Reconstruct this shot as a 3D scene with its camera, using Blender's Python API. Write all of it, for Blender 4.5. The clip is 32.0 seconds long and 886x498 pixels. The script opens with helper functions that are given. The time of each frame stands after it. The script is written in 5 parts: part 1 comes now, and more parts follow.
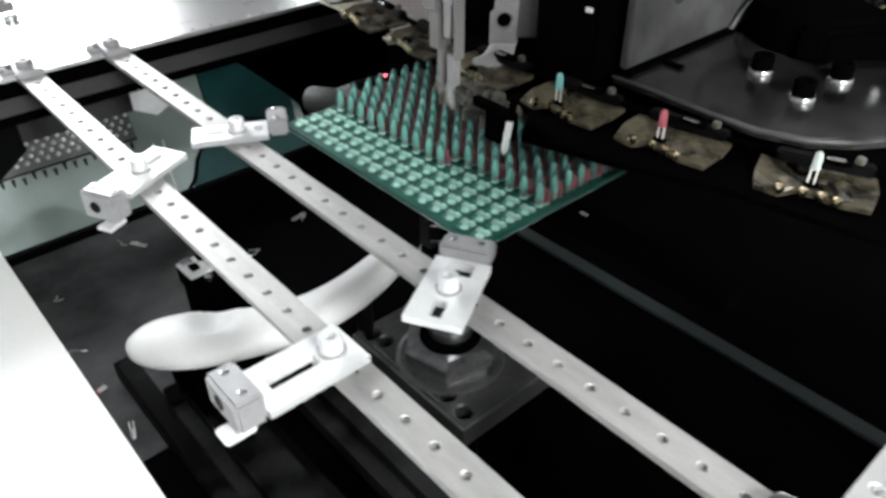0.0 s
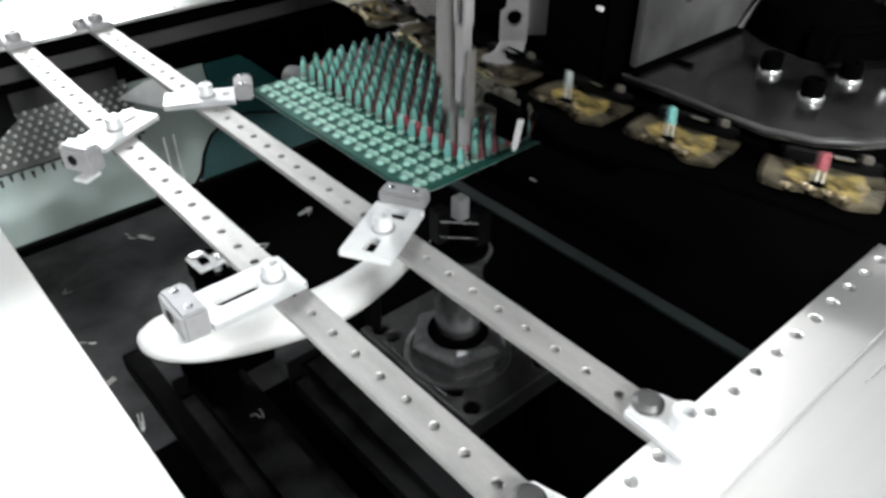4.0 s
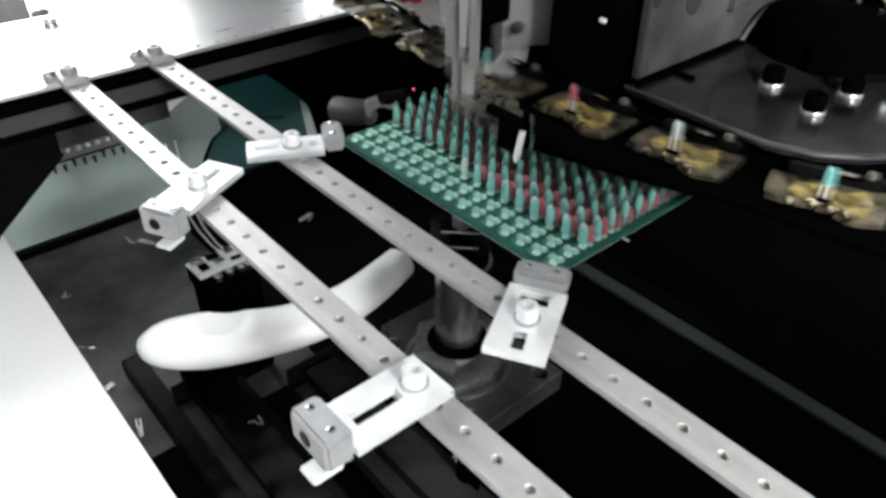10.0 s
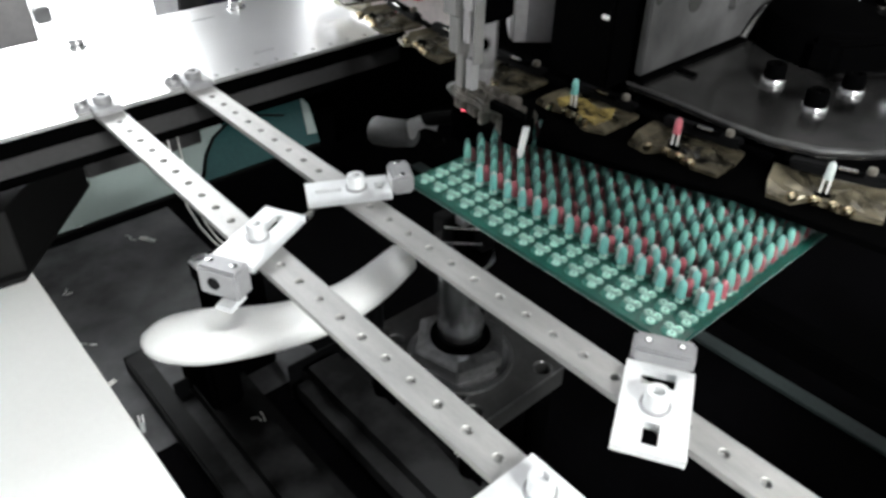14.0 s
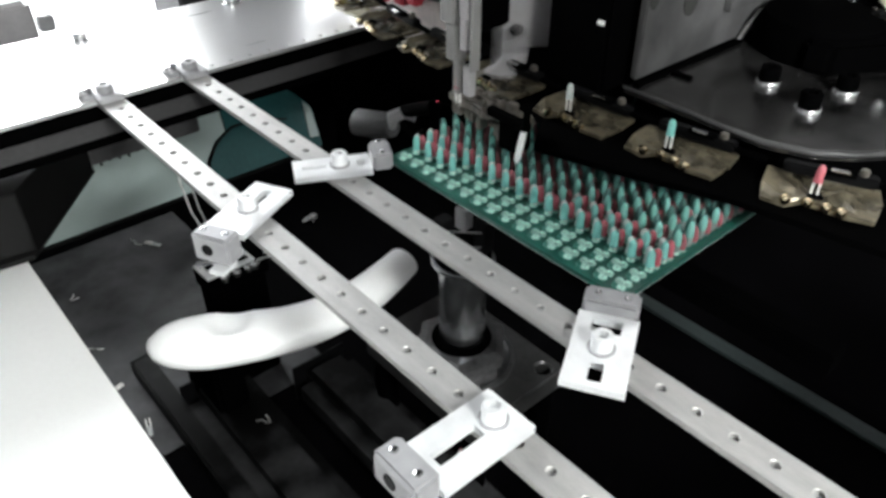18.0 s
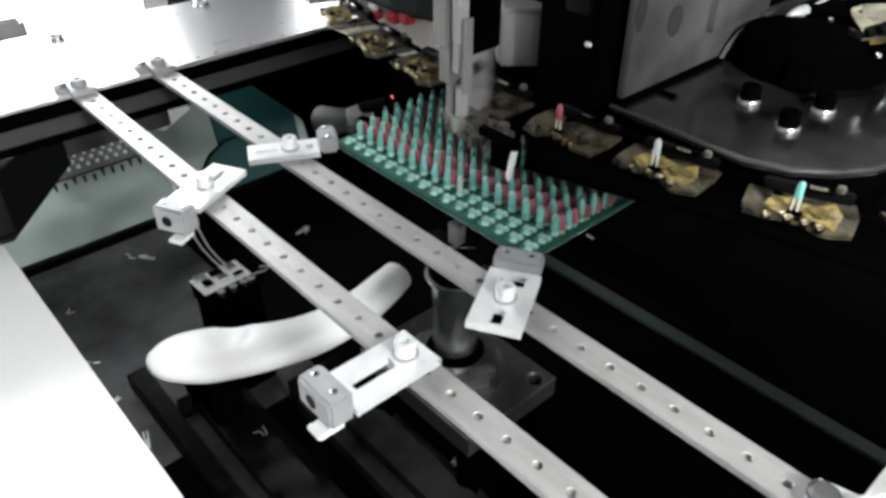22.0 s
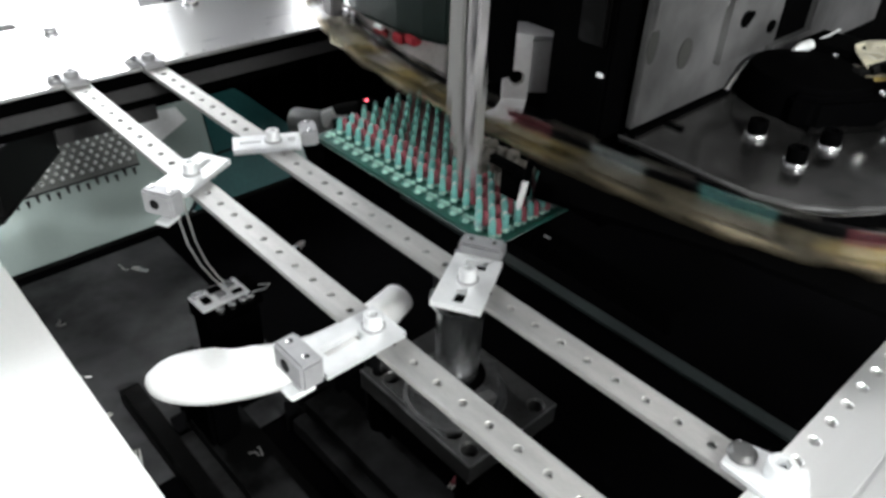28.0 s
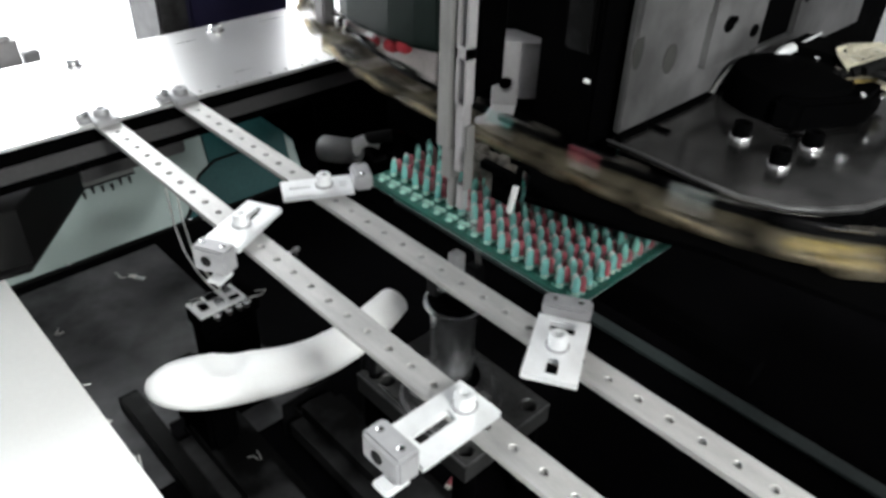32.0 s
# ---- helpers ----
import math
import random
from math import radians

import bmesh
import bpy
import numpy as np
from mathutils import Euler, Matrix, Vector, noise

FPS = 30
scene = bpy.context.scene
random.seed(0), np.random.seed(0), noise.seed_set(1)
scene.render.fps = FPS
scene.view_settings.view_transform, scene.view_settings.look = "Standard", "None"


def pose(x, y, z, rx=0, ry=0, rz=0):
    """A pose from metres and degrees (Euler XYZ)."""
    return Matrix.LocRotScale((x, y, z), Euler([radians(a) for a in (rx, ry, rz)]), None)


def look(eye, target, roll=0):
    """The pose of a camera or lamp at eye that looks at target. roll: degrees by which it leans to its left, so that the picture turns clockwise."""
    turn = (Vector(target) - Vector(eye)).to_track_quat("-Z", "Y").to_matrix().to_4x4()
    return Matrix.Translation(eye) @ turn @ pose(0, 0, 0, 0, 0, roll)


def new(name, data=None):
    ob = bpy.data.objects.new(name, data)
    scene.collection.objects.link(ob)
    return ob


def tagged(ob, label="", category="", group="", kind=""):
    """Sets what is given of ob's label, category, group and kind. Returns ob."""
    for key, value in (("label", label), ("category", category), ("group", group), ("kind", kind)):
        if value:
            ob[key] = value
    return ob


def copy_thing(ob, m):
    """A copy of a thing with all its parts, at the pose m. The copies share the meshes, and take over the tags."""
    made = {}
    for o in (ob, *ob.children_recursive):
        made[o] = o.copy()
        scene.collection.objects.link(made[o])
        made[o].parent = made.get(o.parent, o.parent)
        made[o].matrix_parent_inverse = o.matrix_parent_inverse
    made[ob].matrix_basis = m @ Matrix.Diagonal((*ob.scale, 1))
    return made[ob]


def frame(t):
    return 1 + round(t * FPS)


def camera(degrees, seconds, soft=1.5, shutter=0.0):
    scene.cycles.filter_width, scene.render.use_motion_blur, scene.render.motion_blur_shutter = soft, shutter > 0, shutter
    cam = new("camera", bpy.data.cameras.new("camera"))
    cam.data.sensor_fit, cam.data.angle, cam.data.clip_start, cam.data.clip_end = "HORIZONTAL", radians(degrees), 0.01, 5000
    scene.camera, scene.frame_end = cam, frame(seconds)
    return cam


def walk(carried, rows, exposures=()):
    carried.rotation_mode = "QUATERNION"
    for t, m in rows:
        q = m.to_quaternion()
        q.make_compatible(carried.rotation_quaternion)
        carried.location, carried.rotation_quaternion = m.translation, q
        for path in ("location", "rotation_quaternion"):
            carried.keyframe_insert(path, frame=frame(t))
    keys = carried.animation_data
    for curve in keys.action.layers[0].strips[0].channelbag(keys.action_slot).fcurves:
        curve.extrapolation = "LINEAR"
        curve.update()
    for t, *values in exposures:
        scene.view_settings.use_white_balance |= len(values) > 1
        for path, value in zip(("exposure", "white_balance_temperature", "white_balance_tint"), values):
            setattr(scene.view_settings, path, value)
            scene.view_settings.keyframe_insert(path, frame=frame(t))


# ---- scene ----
cam = camera(61.67, 32.0, soft=3.1, shutter=0.8)
PATH = [
    (0.0, 0.2526, -0.0671, 0.2666, 54.24, 0.16, 48.66),
    (0.5, 0.2528, -0.0657, 0.2671, 54.12, 0.16, 48.60),
    (1.0, 0.2522, -0.0670, 0.2667, 54.11, 0.10, 48.76),
    (1.5, 0.2519, -0.0678, 0.2661, 54.09, 0.14, 48.86),
    (2.0, 0.2519, -0.0678, 0.2669, 53.82, 0.06, 48.54),
    (2.5, 0.2527, -0.0684, 0.2664, 54.06, 0.02, 48.88),
    (3.0, 0.2522, -0.0689, 0.2674, 53.99, -0.02, 49.00),
    (3.5, 0.2523, -0.0702, 0.2683, 53.88, -0.11, 48.95),
    (5.5, 0.2499, -0.0701, 0.2665, 53.87, -0.16, 49.21),
    (6.0, 0.2502, -0.0693, 0.2678, 54.07, -0.41, 48.98),
    (6.5, 0.2509, -0.0700, 0.2677, 54.09, -0.54, 49.11),
    (7.0, 0.2507, -0.0719, 0.2670, 53.87, -0.58, 49.11),
    (7.5, 0.2503, -0.0720, 0.2673, 53.91, -0.56, 49.28),
    (8.0, 0.2508, -0.0710, 0.2673, 54.14, -0.51, 49.17),
    (8.5, 0.2509, -0.0696, 0.2677, 54.02, -0.82, 48.98),
    (9.0, 0.2508, -0.0704, 0.2700, 54.14, -0.88, 49.04),
    (9.5, 0.2504, -0.0708, 0.2713, 53.97, -0.81, 49.16),
    (10.0, 0.2507, -0.0698, 0.2697, 54.16, -0.59, 49.29),
    (10.5, 0.2484, -0.0710, 0.2706, 54.29, -0.43, 49.00),
    (11.0, 0.2495, -0.0703, 0.2712, 54.62, -0.38, 49.05),
    (11.5, 0.2503, -0.0705, 0.2696, 54.44, -0.56, 48.84),
    (12.0, 0.2494, -0.0709, 0.2700, 54.45, -0.54, 49.14),
    (12.5, 0.2485, -0.0715, 0.2698, 54.00, -0.57, 49.29),
    (13.0, 0.2487, -0.0717, 0.2697, 53.93, -0.60, 49.55),
    (13.5, 0.2495, -0.0716, 0.2686, 54.24, -0.72, 49.46),
    (14.0, 0.2505, -0.0725, 0.2692, 54.13, -0.72, 49.11),
    (14.5, 0.2503, -0.0739, 0.2694, 54.09, -0.50, 49.52),
    (16.5, 0.2529, -0.0702, 0.2719, 53.85, -0.22, 48.73),
    (17.0, 0.2525, -0.0700, 0.2718, 53.90, 0.03, 48.48),
    (17.5, 0.2514, -0.0708, 0.2725, 53.63, 0.03, 48.49),
    (18.0, 0.2531, -0.0724, 0.2730, 54.00, -0.00, 49.07),
    (18.5, 0.2532, -0.0736, 0.2741, 54.14, -0.09, 48.83),
    (19.0, 0.2525, -0.0735, 0.2736, 53.96, -0.28, 48.90),
    (19.5, 0.2514, -0.0724, 0.2725, 54.01, -0.19, 48.95),
    (20.0, 0.2507, -0.0708, 0.2733, 54.18, -0.18, 48.79),
    (20.5, 0.2498, -0.0715, 0.2747, 54.19, -0.21, 48.87),
    (21.0, 0.2508, -0.0749, 0.2776, 54.38, -0.25, 48.71),
    (21.5, 0.2554, -0.0766, 0.2790, 54.50, -0.16, 48.55),
    (22.0, 0.2552, -0.0766, 0.2797, 54.54, -0.19, 48.14),
    (22.5, 0.2541, -0.0740, 0.2793, 54.53, -0.56, 47.90),
    (23.0, 0.2514, -0.0711, 0.2788, 54.66, -0.90, 47.76),
    (23.5, 0.2459, -0.0717, 0.2792, 54.82, -1.18, 47.90),
    (24.0, 0.2435, -0.0724, 0.2815, 54.84, -1.60, 47.80),
    (24.5, 0.2447, -0.0744, 0.2834, 54.76, -1.65, 47.66),
    (25.0, 0.2466, -0.0765, 0.2834, 55.02, -1.80, 47.83),
    (25.5, 0.2455, -0.0771, 0.2824, 55.05, -1.80, 47.74),
    (27.5, 0.2467, -0.0775, 0.2841, 55.23, -2.12, 47.72),
    (28.0, 0.2460, -0.0800, 0.2843, 55.18, -2.03, 47.84),
    (28.5, 0.2471, -0.0810, 0.2860, 55.08, -1.87, 47.74),
    (29.0, 0.2482, -0.0827, 0.2883, 55.22, -1.97, 47.43),
    (29.5, 0.2488, -0.0814, 0.2877, 55.17, -1.65, 47.52),
    (30.0, 0.2476, -0.0799, 0.2857, 55.21, -1.73, 47.47),
    (30.5, 0.2486, -0.0799, 0.2852, 55.29, -1.86, 47.50),
    (31.0, 0.2487, -0.0808, 0.2862, 55.39, -1.80, 47.19),
    (31.5, 0.2496, -0.0821, 0.2871, 55.43, -1.67, 47.30),
    (32.0, 0.2495, -0.0827, 0.2875, 55.49, -1.61, 47.03),
]
walk(cam, [(t, pose(*p)) for t, *p in PATH])
# how far the table has slid, in centimetres: seconds, along the rails, across them
SLIDES = [
    (0.0, 3.264, 0.040),
    (0.5, 2.390, -0.035),
    (1.0, 2.377, 0.200),
    (1.5, 1.942, 0.052),
    (2.0, 1.233, -0.019),
    (2.5, 0.964, 0.119),
    (3.0, 0.456, 0.158),
    (3.5, 0.000, 0.000),
    (4.0, -0.220, 0.080),
    (4.3, -0.200, 0.700),
    (4.8, 0.400, 0.640),
    (5.15, 0.750, 0.600),
    (5.5, 1.057, 0.583),
    (6.0, 1.069, 0.855),
    (6.5, 1.921, 0.719),
    (7.0, 2.597, 0.665),
    (7.5, 3.046, 0.564),
    (8.0, 3.087, 0.802),
    (8.5, 3.918, 0.706),
    (9.0, 4.348, 0.566),
    (9.5, 4.324, 0.827),
    (10.0, 5.070, 0.745),
    (10.5, 5.839, 0.547),
    (11.0, 6.343, 0.539),
    (11.5, 6.351, 0.754),
    (12.0, 7.211, 0.663),
    (12.5, 7.597, 0.510),
    (13.0, 7.557, 0.772),
    (13.5, 8.449, 0.639),
    (14.0, 9.126, 0.546),
    (14.5, 9.246, 0.623),
    (15.0, 9.600, 0.680),
    (15.35, 9.620, 1.400),
    (15.9, 9.350, 1.450),
    (16.5, 9.002, 1.506),
    (17.0, 8.390, 1.420),
    (17.5, 7.848, 1.229),
    (18.0, 7.126, 1.235),
    (18.5, 7.074, 1.413),
    (19.0, 6.617, 1.291),
    (19.5, 5.739, 1.190),
    (20.0, 5.709, 1.459),
    (20.5, 5.251, 1.331),
    (21.0, 4.417, 1.172),
    (21.5, 4.390, 1.438),
    (22.0, 3.746, 1.434),
    (22.5, 3.283, 1.332),
    (23.0, 2.419, 1.238),
    (23.5, 2.407, 1.465),
    (24.0, 1.885, 1.357),
    (24.5, 1.017, 1.232),
    (25.0, 0.939, 1.418),
    (25.5, 0.330, 1.415),
    (26.0, 0.000, 1.420),
    (26.4, -0.150, 1.950),
    (26.9, 0.450, 1.880),
    (27.5, 1.125, 1.757),
    (28.0, 1.076, 2.024),
    (28.5, 1.923, 1.923),
    (29.0, 2.463, 1.823),
    (29.5, 2.512, 2.028),
    (30.0, 3.028, 2.038),
    (30.5, 3.915, 1.921),
    (31.0, 4.297, 1.852),
    (31.5, 4.355, 2.059),
    (32.0, 5.165, 2.026),
]

# ---- world and lights ----
CM = 0.01
Z0 = 0.139  # the rails' top lies this high over the bed's floor


def at(x, y, z):
    """Centimetres from the first rail's datum to metres."""
    return Vector((x * CM, y * CM, z * CM + Z0))


world = bpy.data.worlds.new("world")
scene.world = world
world.use_nodes = True
wn = world.node_tree.nodes
sky = wn.new("ShaderNodeTexSky")
sky.sky_type, sky.sun_disc = "NISHITA", False
sky.sun_elevation, sky.sun_rotation = radians(40), radians(-70)
wn["Background"].inputs["Strength"].default_value = 0.012
world.node_tree.links.new(sky.outputs[0], wn["Background"].inputs["Color"])


def area_lamp(name, eye, target, sx, sy, power, color=(1, 1, 1)):
    data = bpy.data.lights.new(name, "AREA")
    data.shape, data.size, data.size_y, data.energy, data.color = "RECTANGLE", sx, sy, power, color
    ob = new(name, data)
    ob.matrix_world = look(eye, target)
    return ob


# the hall's window behind the far plate, and an unseen work lamp behind the camera
area_lamp("window_light", (-1.9, 0.05, 0.95), (0.0, 0.05, 0.12), 1.2, 0.7, 49, (0.94, 0.985, 1.0))
area_lamp("work_light", (0.48, -0.03, 0.36), (0.06, 0.03, 0.12), 0.08, 0.08, 3.0, (0.97, 1.0, 0.98))

# ---- materials ----


def material(name, color, rough=0.5, metal=0.0, vary=0.12, scale=60.0, bump=0.0, bump_scale=None, stain=0.0, stretch=None, spec=0.5,
             transmission=0.0, emit=0.0, fine=420.0, coat=0.0, patch=(0.45, 1.0)):
    """A principled material with grain at two scales: colour and roughness vary, and a fine relief."""
    m = bpy.data.materials.new(name)
    m.use_nodes = True
    nt = m.node_tree
    nodes, links = nt.nodes, nt.links
    b = nodes["Principled BSDF"]
    tc = nodes.new("ShaderNodeTexCoord")
    mp = nodes.new("ShaderNodeMapping")
    links.new(tc.outputs["Object"], mp.inputs["Vector"])
    if stretch:
        mp.inputs["Scale"].default_value = stretch
    n1 = nodes.new("ShaderNodeTexNoise")
    n1.inputs["Scale"].default_value, n1.inputs["Detail"].default_value = scale, 6
    n2 = nodes.new("ShaderNodeTexNoise")
    n2.inputs["Scale"].default_value, n2.inputs["Detail"].default_value = fine, 3
    links.new(mp.outputs[0], n1.inputs["Vector"])
    links.new(mp.outputs[0], n2.inputs["Vector"])
    info = nodes.new("ShaderNodeObjectInfo")
    mix = nodes.new("ShaderNodeMath")
    mix.operation = "MULTIPLY_ADD"
    links.new(n2.outputs["Fac"], mix.inputs[0])
    mix.inputs[1].default_value = 0.4
    links.new(n1.outputs["Fac"], mix.inputs[2])
    add = nodes.new("ShaderNodeMath")
    add.operation = "MULTIPLY_ADD"
    links.new(info.outputs["Random"], add.inputs[0])
    add.inputs[1].default_value = 0.12
    links.new(mix.outputs[0], add.inputs[2])
    ramp = nodes.new("ShaderNodeValToRGB")
    ramp.color_ramp.elements[0].position, ramp.color_ramp.elements[1].position = patch
    lo = [max(0.0, c * (1 - vary * 1.6 - stain)) for c in color]
    hi = [min(1.0, c * (1 + vary)) for c in color]
    ramp.color_ramp.elements[0].color = (*lo, 1)
    ramp.color_ramp.elements[1].color = (*hi, 1)
    links.new(add.outputs[0], ramp.inputs[0])
    links.new(ramp.outputs[0], b.inputs["Base Color"])
    rr = nodes.new("ShaderNodeMapRange")
    rr.inputs["To Min"].default_value, rr.inputs["To Max"].default_value = max(0.02, rough * 0.75), min(1.0, rough * 1.25)
    links.new(n1.outputs["Fac"], rr.inputs["Value"])
    links.new(rr.outputs[0], b.inputs["Roughness"])
    b.inputs["Metallic"].default_value = metal
    b.inputs["Specular IOR Level"].default_value = spec
    b.inputs["Transmission Weight"].default_value = transmission
    b.inputs["Coat Weight"].default_value = coat
    if emit:
        b.inputs["Emission Color"].default_value, b.inputs["Emission Strength"].default_value = (*color, 1), emit
    if bump:
        n3 = nodes.new("ShaderNodeTexNoise")
        n3.inputs["Scale"].default_value, n3.inputs["Detail"].default_value = bump_scale or fine, 4
        links.new(mp.outputs[0], n3.inputs["Vector"])
        bp = nodes.new("ShaderNodeBump")
        bp.inputs["Strength"].default_value, bp.inputs["Distance"].default_value = bump, 0.0006
        links.new(n3.outputs["Fac"], bp.inputs["Height"])
        links.new(bp.outputs[0], b.inputs["Normal"])
    return m


ALU = material("rail_aluminium", (0.46, 0.455, 0.445), 0.52, 0.7, 0.14, 40, 0.15, 900, stretch=(1, 6, 6))
ZINC = material("clamp_zinc", (0.8, 0.81, 0.82), 0.4, 0.45, 0.07, 120, 0.12, 700)
STEEL = material("bright_steel", (0.72, 0.72, 0.73), 0.22, 1.0, 0.1, 150, 0.05, 900)
PLATE = material("brushed_plate", (0.85, 0.85, 0.85), 0.3, 0.8, 0.015, 18, 0.01, 500, stretch=(14, 1, 1))
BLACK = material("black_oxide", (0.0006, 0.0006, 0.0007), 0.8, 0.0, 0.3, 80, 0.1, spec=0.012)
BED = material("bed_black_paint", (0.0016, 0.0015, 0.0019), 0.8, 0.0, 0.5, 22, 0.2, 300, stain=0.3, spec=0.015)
CAST = material("cast_iron_dark", (0.06, 0.06, 0.06), 0.34, 0.5, 0.35, 60, 0.2, 500)
WHITE = material("white_enamel", (0.92, 0.92, 0.91), 0.35, 0.0, 0.03, 15, 0.05, 200)
PLASTIC = material("white_plastic", (0.92, 0.92, 0.915), 0.42, 0.0, 0.03, 30, 0.04, 300)
PCB = material("green_solder_mask", (0.01, 0.082, 0.062), 0.35, 0.0, 0.3, 60, 0.05, 900)
PAD = material("tinned_pad", (0.42, 0.66, 0.58), 0.3, 0.35, 0.4, 500, 0.2, 1500)
LEDG = material("green_led_epoxy", (0.25, 0.6, 0.53), 0.25, 0.0, 0.12, 300, 0, transmission=0.15)
# red lamps in the board rows: darker copy, the rows' shade in its colour
LEDR_SHADE = material("red_led_epoxy", (0.34, 0.095, 0.11), 0.3, 0.0, 0.12, 300, 0, transmission=0.15)
TIN = material("tinned_wire", (0.7, 0.7, 0.68), 0.3, 0.9, 0.1, 500)
MIRROR = material("polished_sheet", (0.42, 0.5, 0.48), 0.12, 0.4, 0.04, 12, 0.0, 60)
DARK = material("dark_grey_paint", (0.0035, 0.0035, 0.004), 0.55, 0.0, 0.25, 40, 0.1, spec=0.1)
GREY = material("worn_grey_paint", (0.08, 0.079, 0.08), 0.45, 0.1, 0.4, 14, 0.15, 250, stain=0.2, fine=90, patch=(0.58, 0.95))
CARO = material("worn_steel_plate", (0.1, 0.098, 0.098), 0.2, 0.85, 0.45, 14, 0.06, 300, stain=0.1, fine=70, patch=(0.64, 0.92))
TAPE = material("grey_clip_metal", (0.15, 0.13, 0.09), 0.28, 0.4, 0.6, 60, 0.3, 350, stain=0.1, patch=(0.6, 0.95))
GOLD = material("brass_contact", (0.8, 0.67, 0.45), 0.25, 1.0, 0.15, 300)
GREEN_DK = material("dark_green_enamel", (0.005, 0.016, 0.013), 0.45, 0.0, 0.2, 60, spec=0.3)
REDP = material("red_plastic", (0.55, 0.05, 0.07), 0.4, 0.0, 0.15, 120)
RUBBER = material("black_rubber", (0.004, 0.004, 0.004), 0.8, 0.0, 0.2, 200, 0.1, spec=0.1)
STRIP = material("green_grey_strip", (0.032, 0.042, 0.042), 0.5, 0.0, 0.2, 30, 0.1, spec=0.25)
WALLM = material("hall_plaster", (0.36, 0.36, 0.36), 0.8, 0.0, 0.06, 6, 0.1, 80)
DAY = material("daylight_backdrop", (0.95, 0.97, 1.0), 0.9, 0.0, 0.01, 2, emit=4.0)
BLUEB = material("dark_blue_enamel", (0.02, 0.018, 0.05), 0.35, 0.0, 0.2, 20)
FILM = material("amber_film", (0.31, 0.235, 0.085), 0.16, 0.0, 0.55, 90, 0.3, 300, transmission=0.08, patch=(0.62, 0.95))
ARMP = material("pale_grey_metal", (0.38, 0.37, 0.375), 0.45, 0.2, 0.12, 60, 0.08)
STAIN = material("dull_patch", (0.028, 0.028, 0.026), 0.7, 0.0, 0.3, 60, 0.1)
DARKSTEEL = material("dark_machined_steel", (0.23, 0.23, 0.235), 0.32, 0.9, 0.4, 60, 0.08)
THREAD = material("bright_tapped_thread", (0.34, 0.34, 0.335), 0.35, 0.5, 0.2, 300, 0.3, 1500)
COVER = material("dusty_black_cover", (0.021, 0.021, 0.022), 0.6, 0.0, 0.5, 14, 0.05, 120, stain=0.2, spec=0.1, fine=80, patch=(0.7, 0.98))
UNDER = material("board_underside", (0.7, 0.72, 0.71), 0.45, 0.0, 0.1, 80)
# glow of the fill panels added under the ceiling
FILL_PANEL = material("lamp_diffuser", (1.0, 0.99, 0.97), 0.8, 0.0, 0.0, 10, emit=3.4)
BOSS = material("socket_plastic", (0.03, 0.15, 0.12), 0.4, 0.0, 0.15, 200)
LEDC = material("water_clear_epoxy", (0.75, 0.78, 0.78), 0.15, 0.0, 0.05, 300, 0, transmission=0.3)
BROWN = material("oily_dark_steel", (0.17, 0.155, 0.135), 0.4, 0.3, 0.4, 160, 0.3, 500, stain=0.2)
SMOKED = material("smoked_sheet", (0.03, 0.03, 0.032), 0.12, 0.3, 0.2, 12, spec=0.3)
LEDM = material("milky_clear_epoxy", (0.62, 0.68, 0.66), 0.2, 0.0, 0.05, 300, 0, transmission=0.2)
WALLE = material("white_plaster", (0.78, 0.79, 0.78), 0.8, 0.0, 0.05, 6, 0.1, 80)
TEAL = material("teal_sheet_paint", (0.02, 0.085, 0.085), 0.15, 0.3, 0.2, 9, spec=0.4)
BLOCKM = material("dull_grey_block", (0.36, 0.36, 0.37), 0.5, 0.4, 0.12, 90, 0.12, 600)
COLUMN = material("turned_steel", (0.5, 0.51, 0.52), 0.2, 0.92, 0.15, 40, 0.05, 700, stretch=(1, 1, 6))
CHUCKM = material("oiled_grey_steel", (0.24, 0.235, 0.23), 0.42, 0.3, 0.2, 50, 0.08, stretch=(4, 4, 1))
# patchy dust and the bed's sheen together in one grey
SHEEN_DUST = material("dusty_sheet", (0.055, 0.055, 0.058), 0.5, 0.0, 0.85, 11, 0.05, 100, stain=0.0, spec=0.15, fine=60, patch=(0.6, 1.0))
LIPM = material("dull_grey_lip", (0.05, 0.049, 0.05), 0.45, 0.2, 0.25, 20, 0.1, 200)
APRONM = material("black_sheet_gloss", (0.006, 0.006, 0.006), 0.3, 0.0, 0.3, 12, 0.05, 100, spec=0.15)
SPAREM = material("bare_board_underside", (0.1, 0.105, 0.1), 0.45, 0.2, 0.2, 60, 0.1, 300)
LEDFOOT = material("lamp_foot", (0.2, 0.27, 0.25), 0.3, 0.0, 0.2, 300, 0, transmission=0.1)
# clear lamps in the board rows, darkened for the shade there
LEDC_SHADE = material("smoky_green_epoxy", (0.1, 0.22, 0.2), 0.25, 0.0, 0.15, 300, 0, transmission=0.15)
# the same red lamps fresh from the chain: brighter copy for stronger light
LEDR_LIT = material("pink_red_led_epoxy", (0.5, 0.13, 0.16), 0.25, 0.0, 0.12, 300, 0, transmission=0.15)
LEDCY = material("cyan_led_epoxy", (0.24, 0.6, 0.56), 0.22, 0.0, 0.1, 300, 0, transmission=0.15)
LEG = material("bright_lamp_leg", (0.8, 0.79, 0.76), 0.35, 0.3, 0.06, 400)
PALEFILM = material("pale_cream_film", (0.62, 0.58, 0.44), 0.3, 0.0, 0.3, 70, 0.2, 300)
TUBEM = material("soft_grey_tube", (0.2, 0.2, 0.2), 0.5, 0.1, 0.2, 20, 0.05, 200)
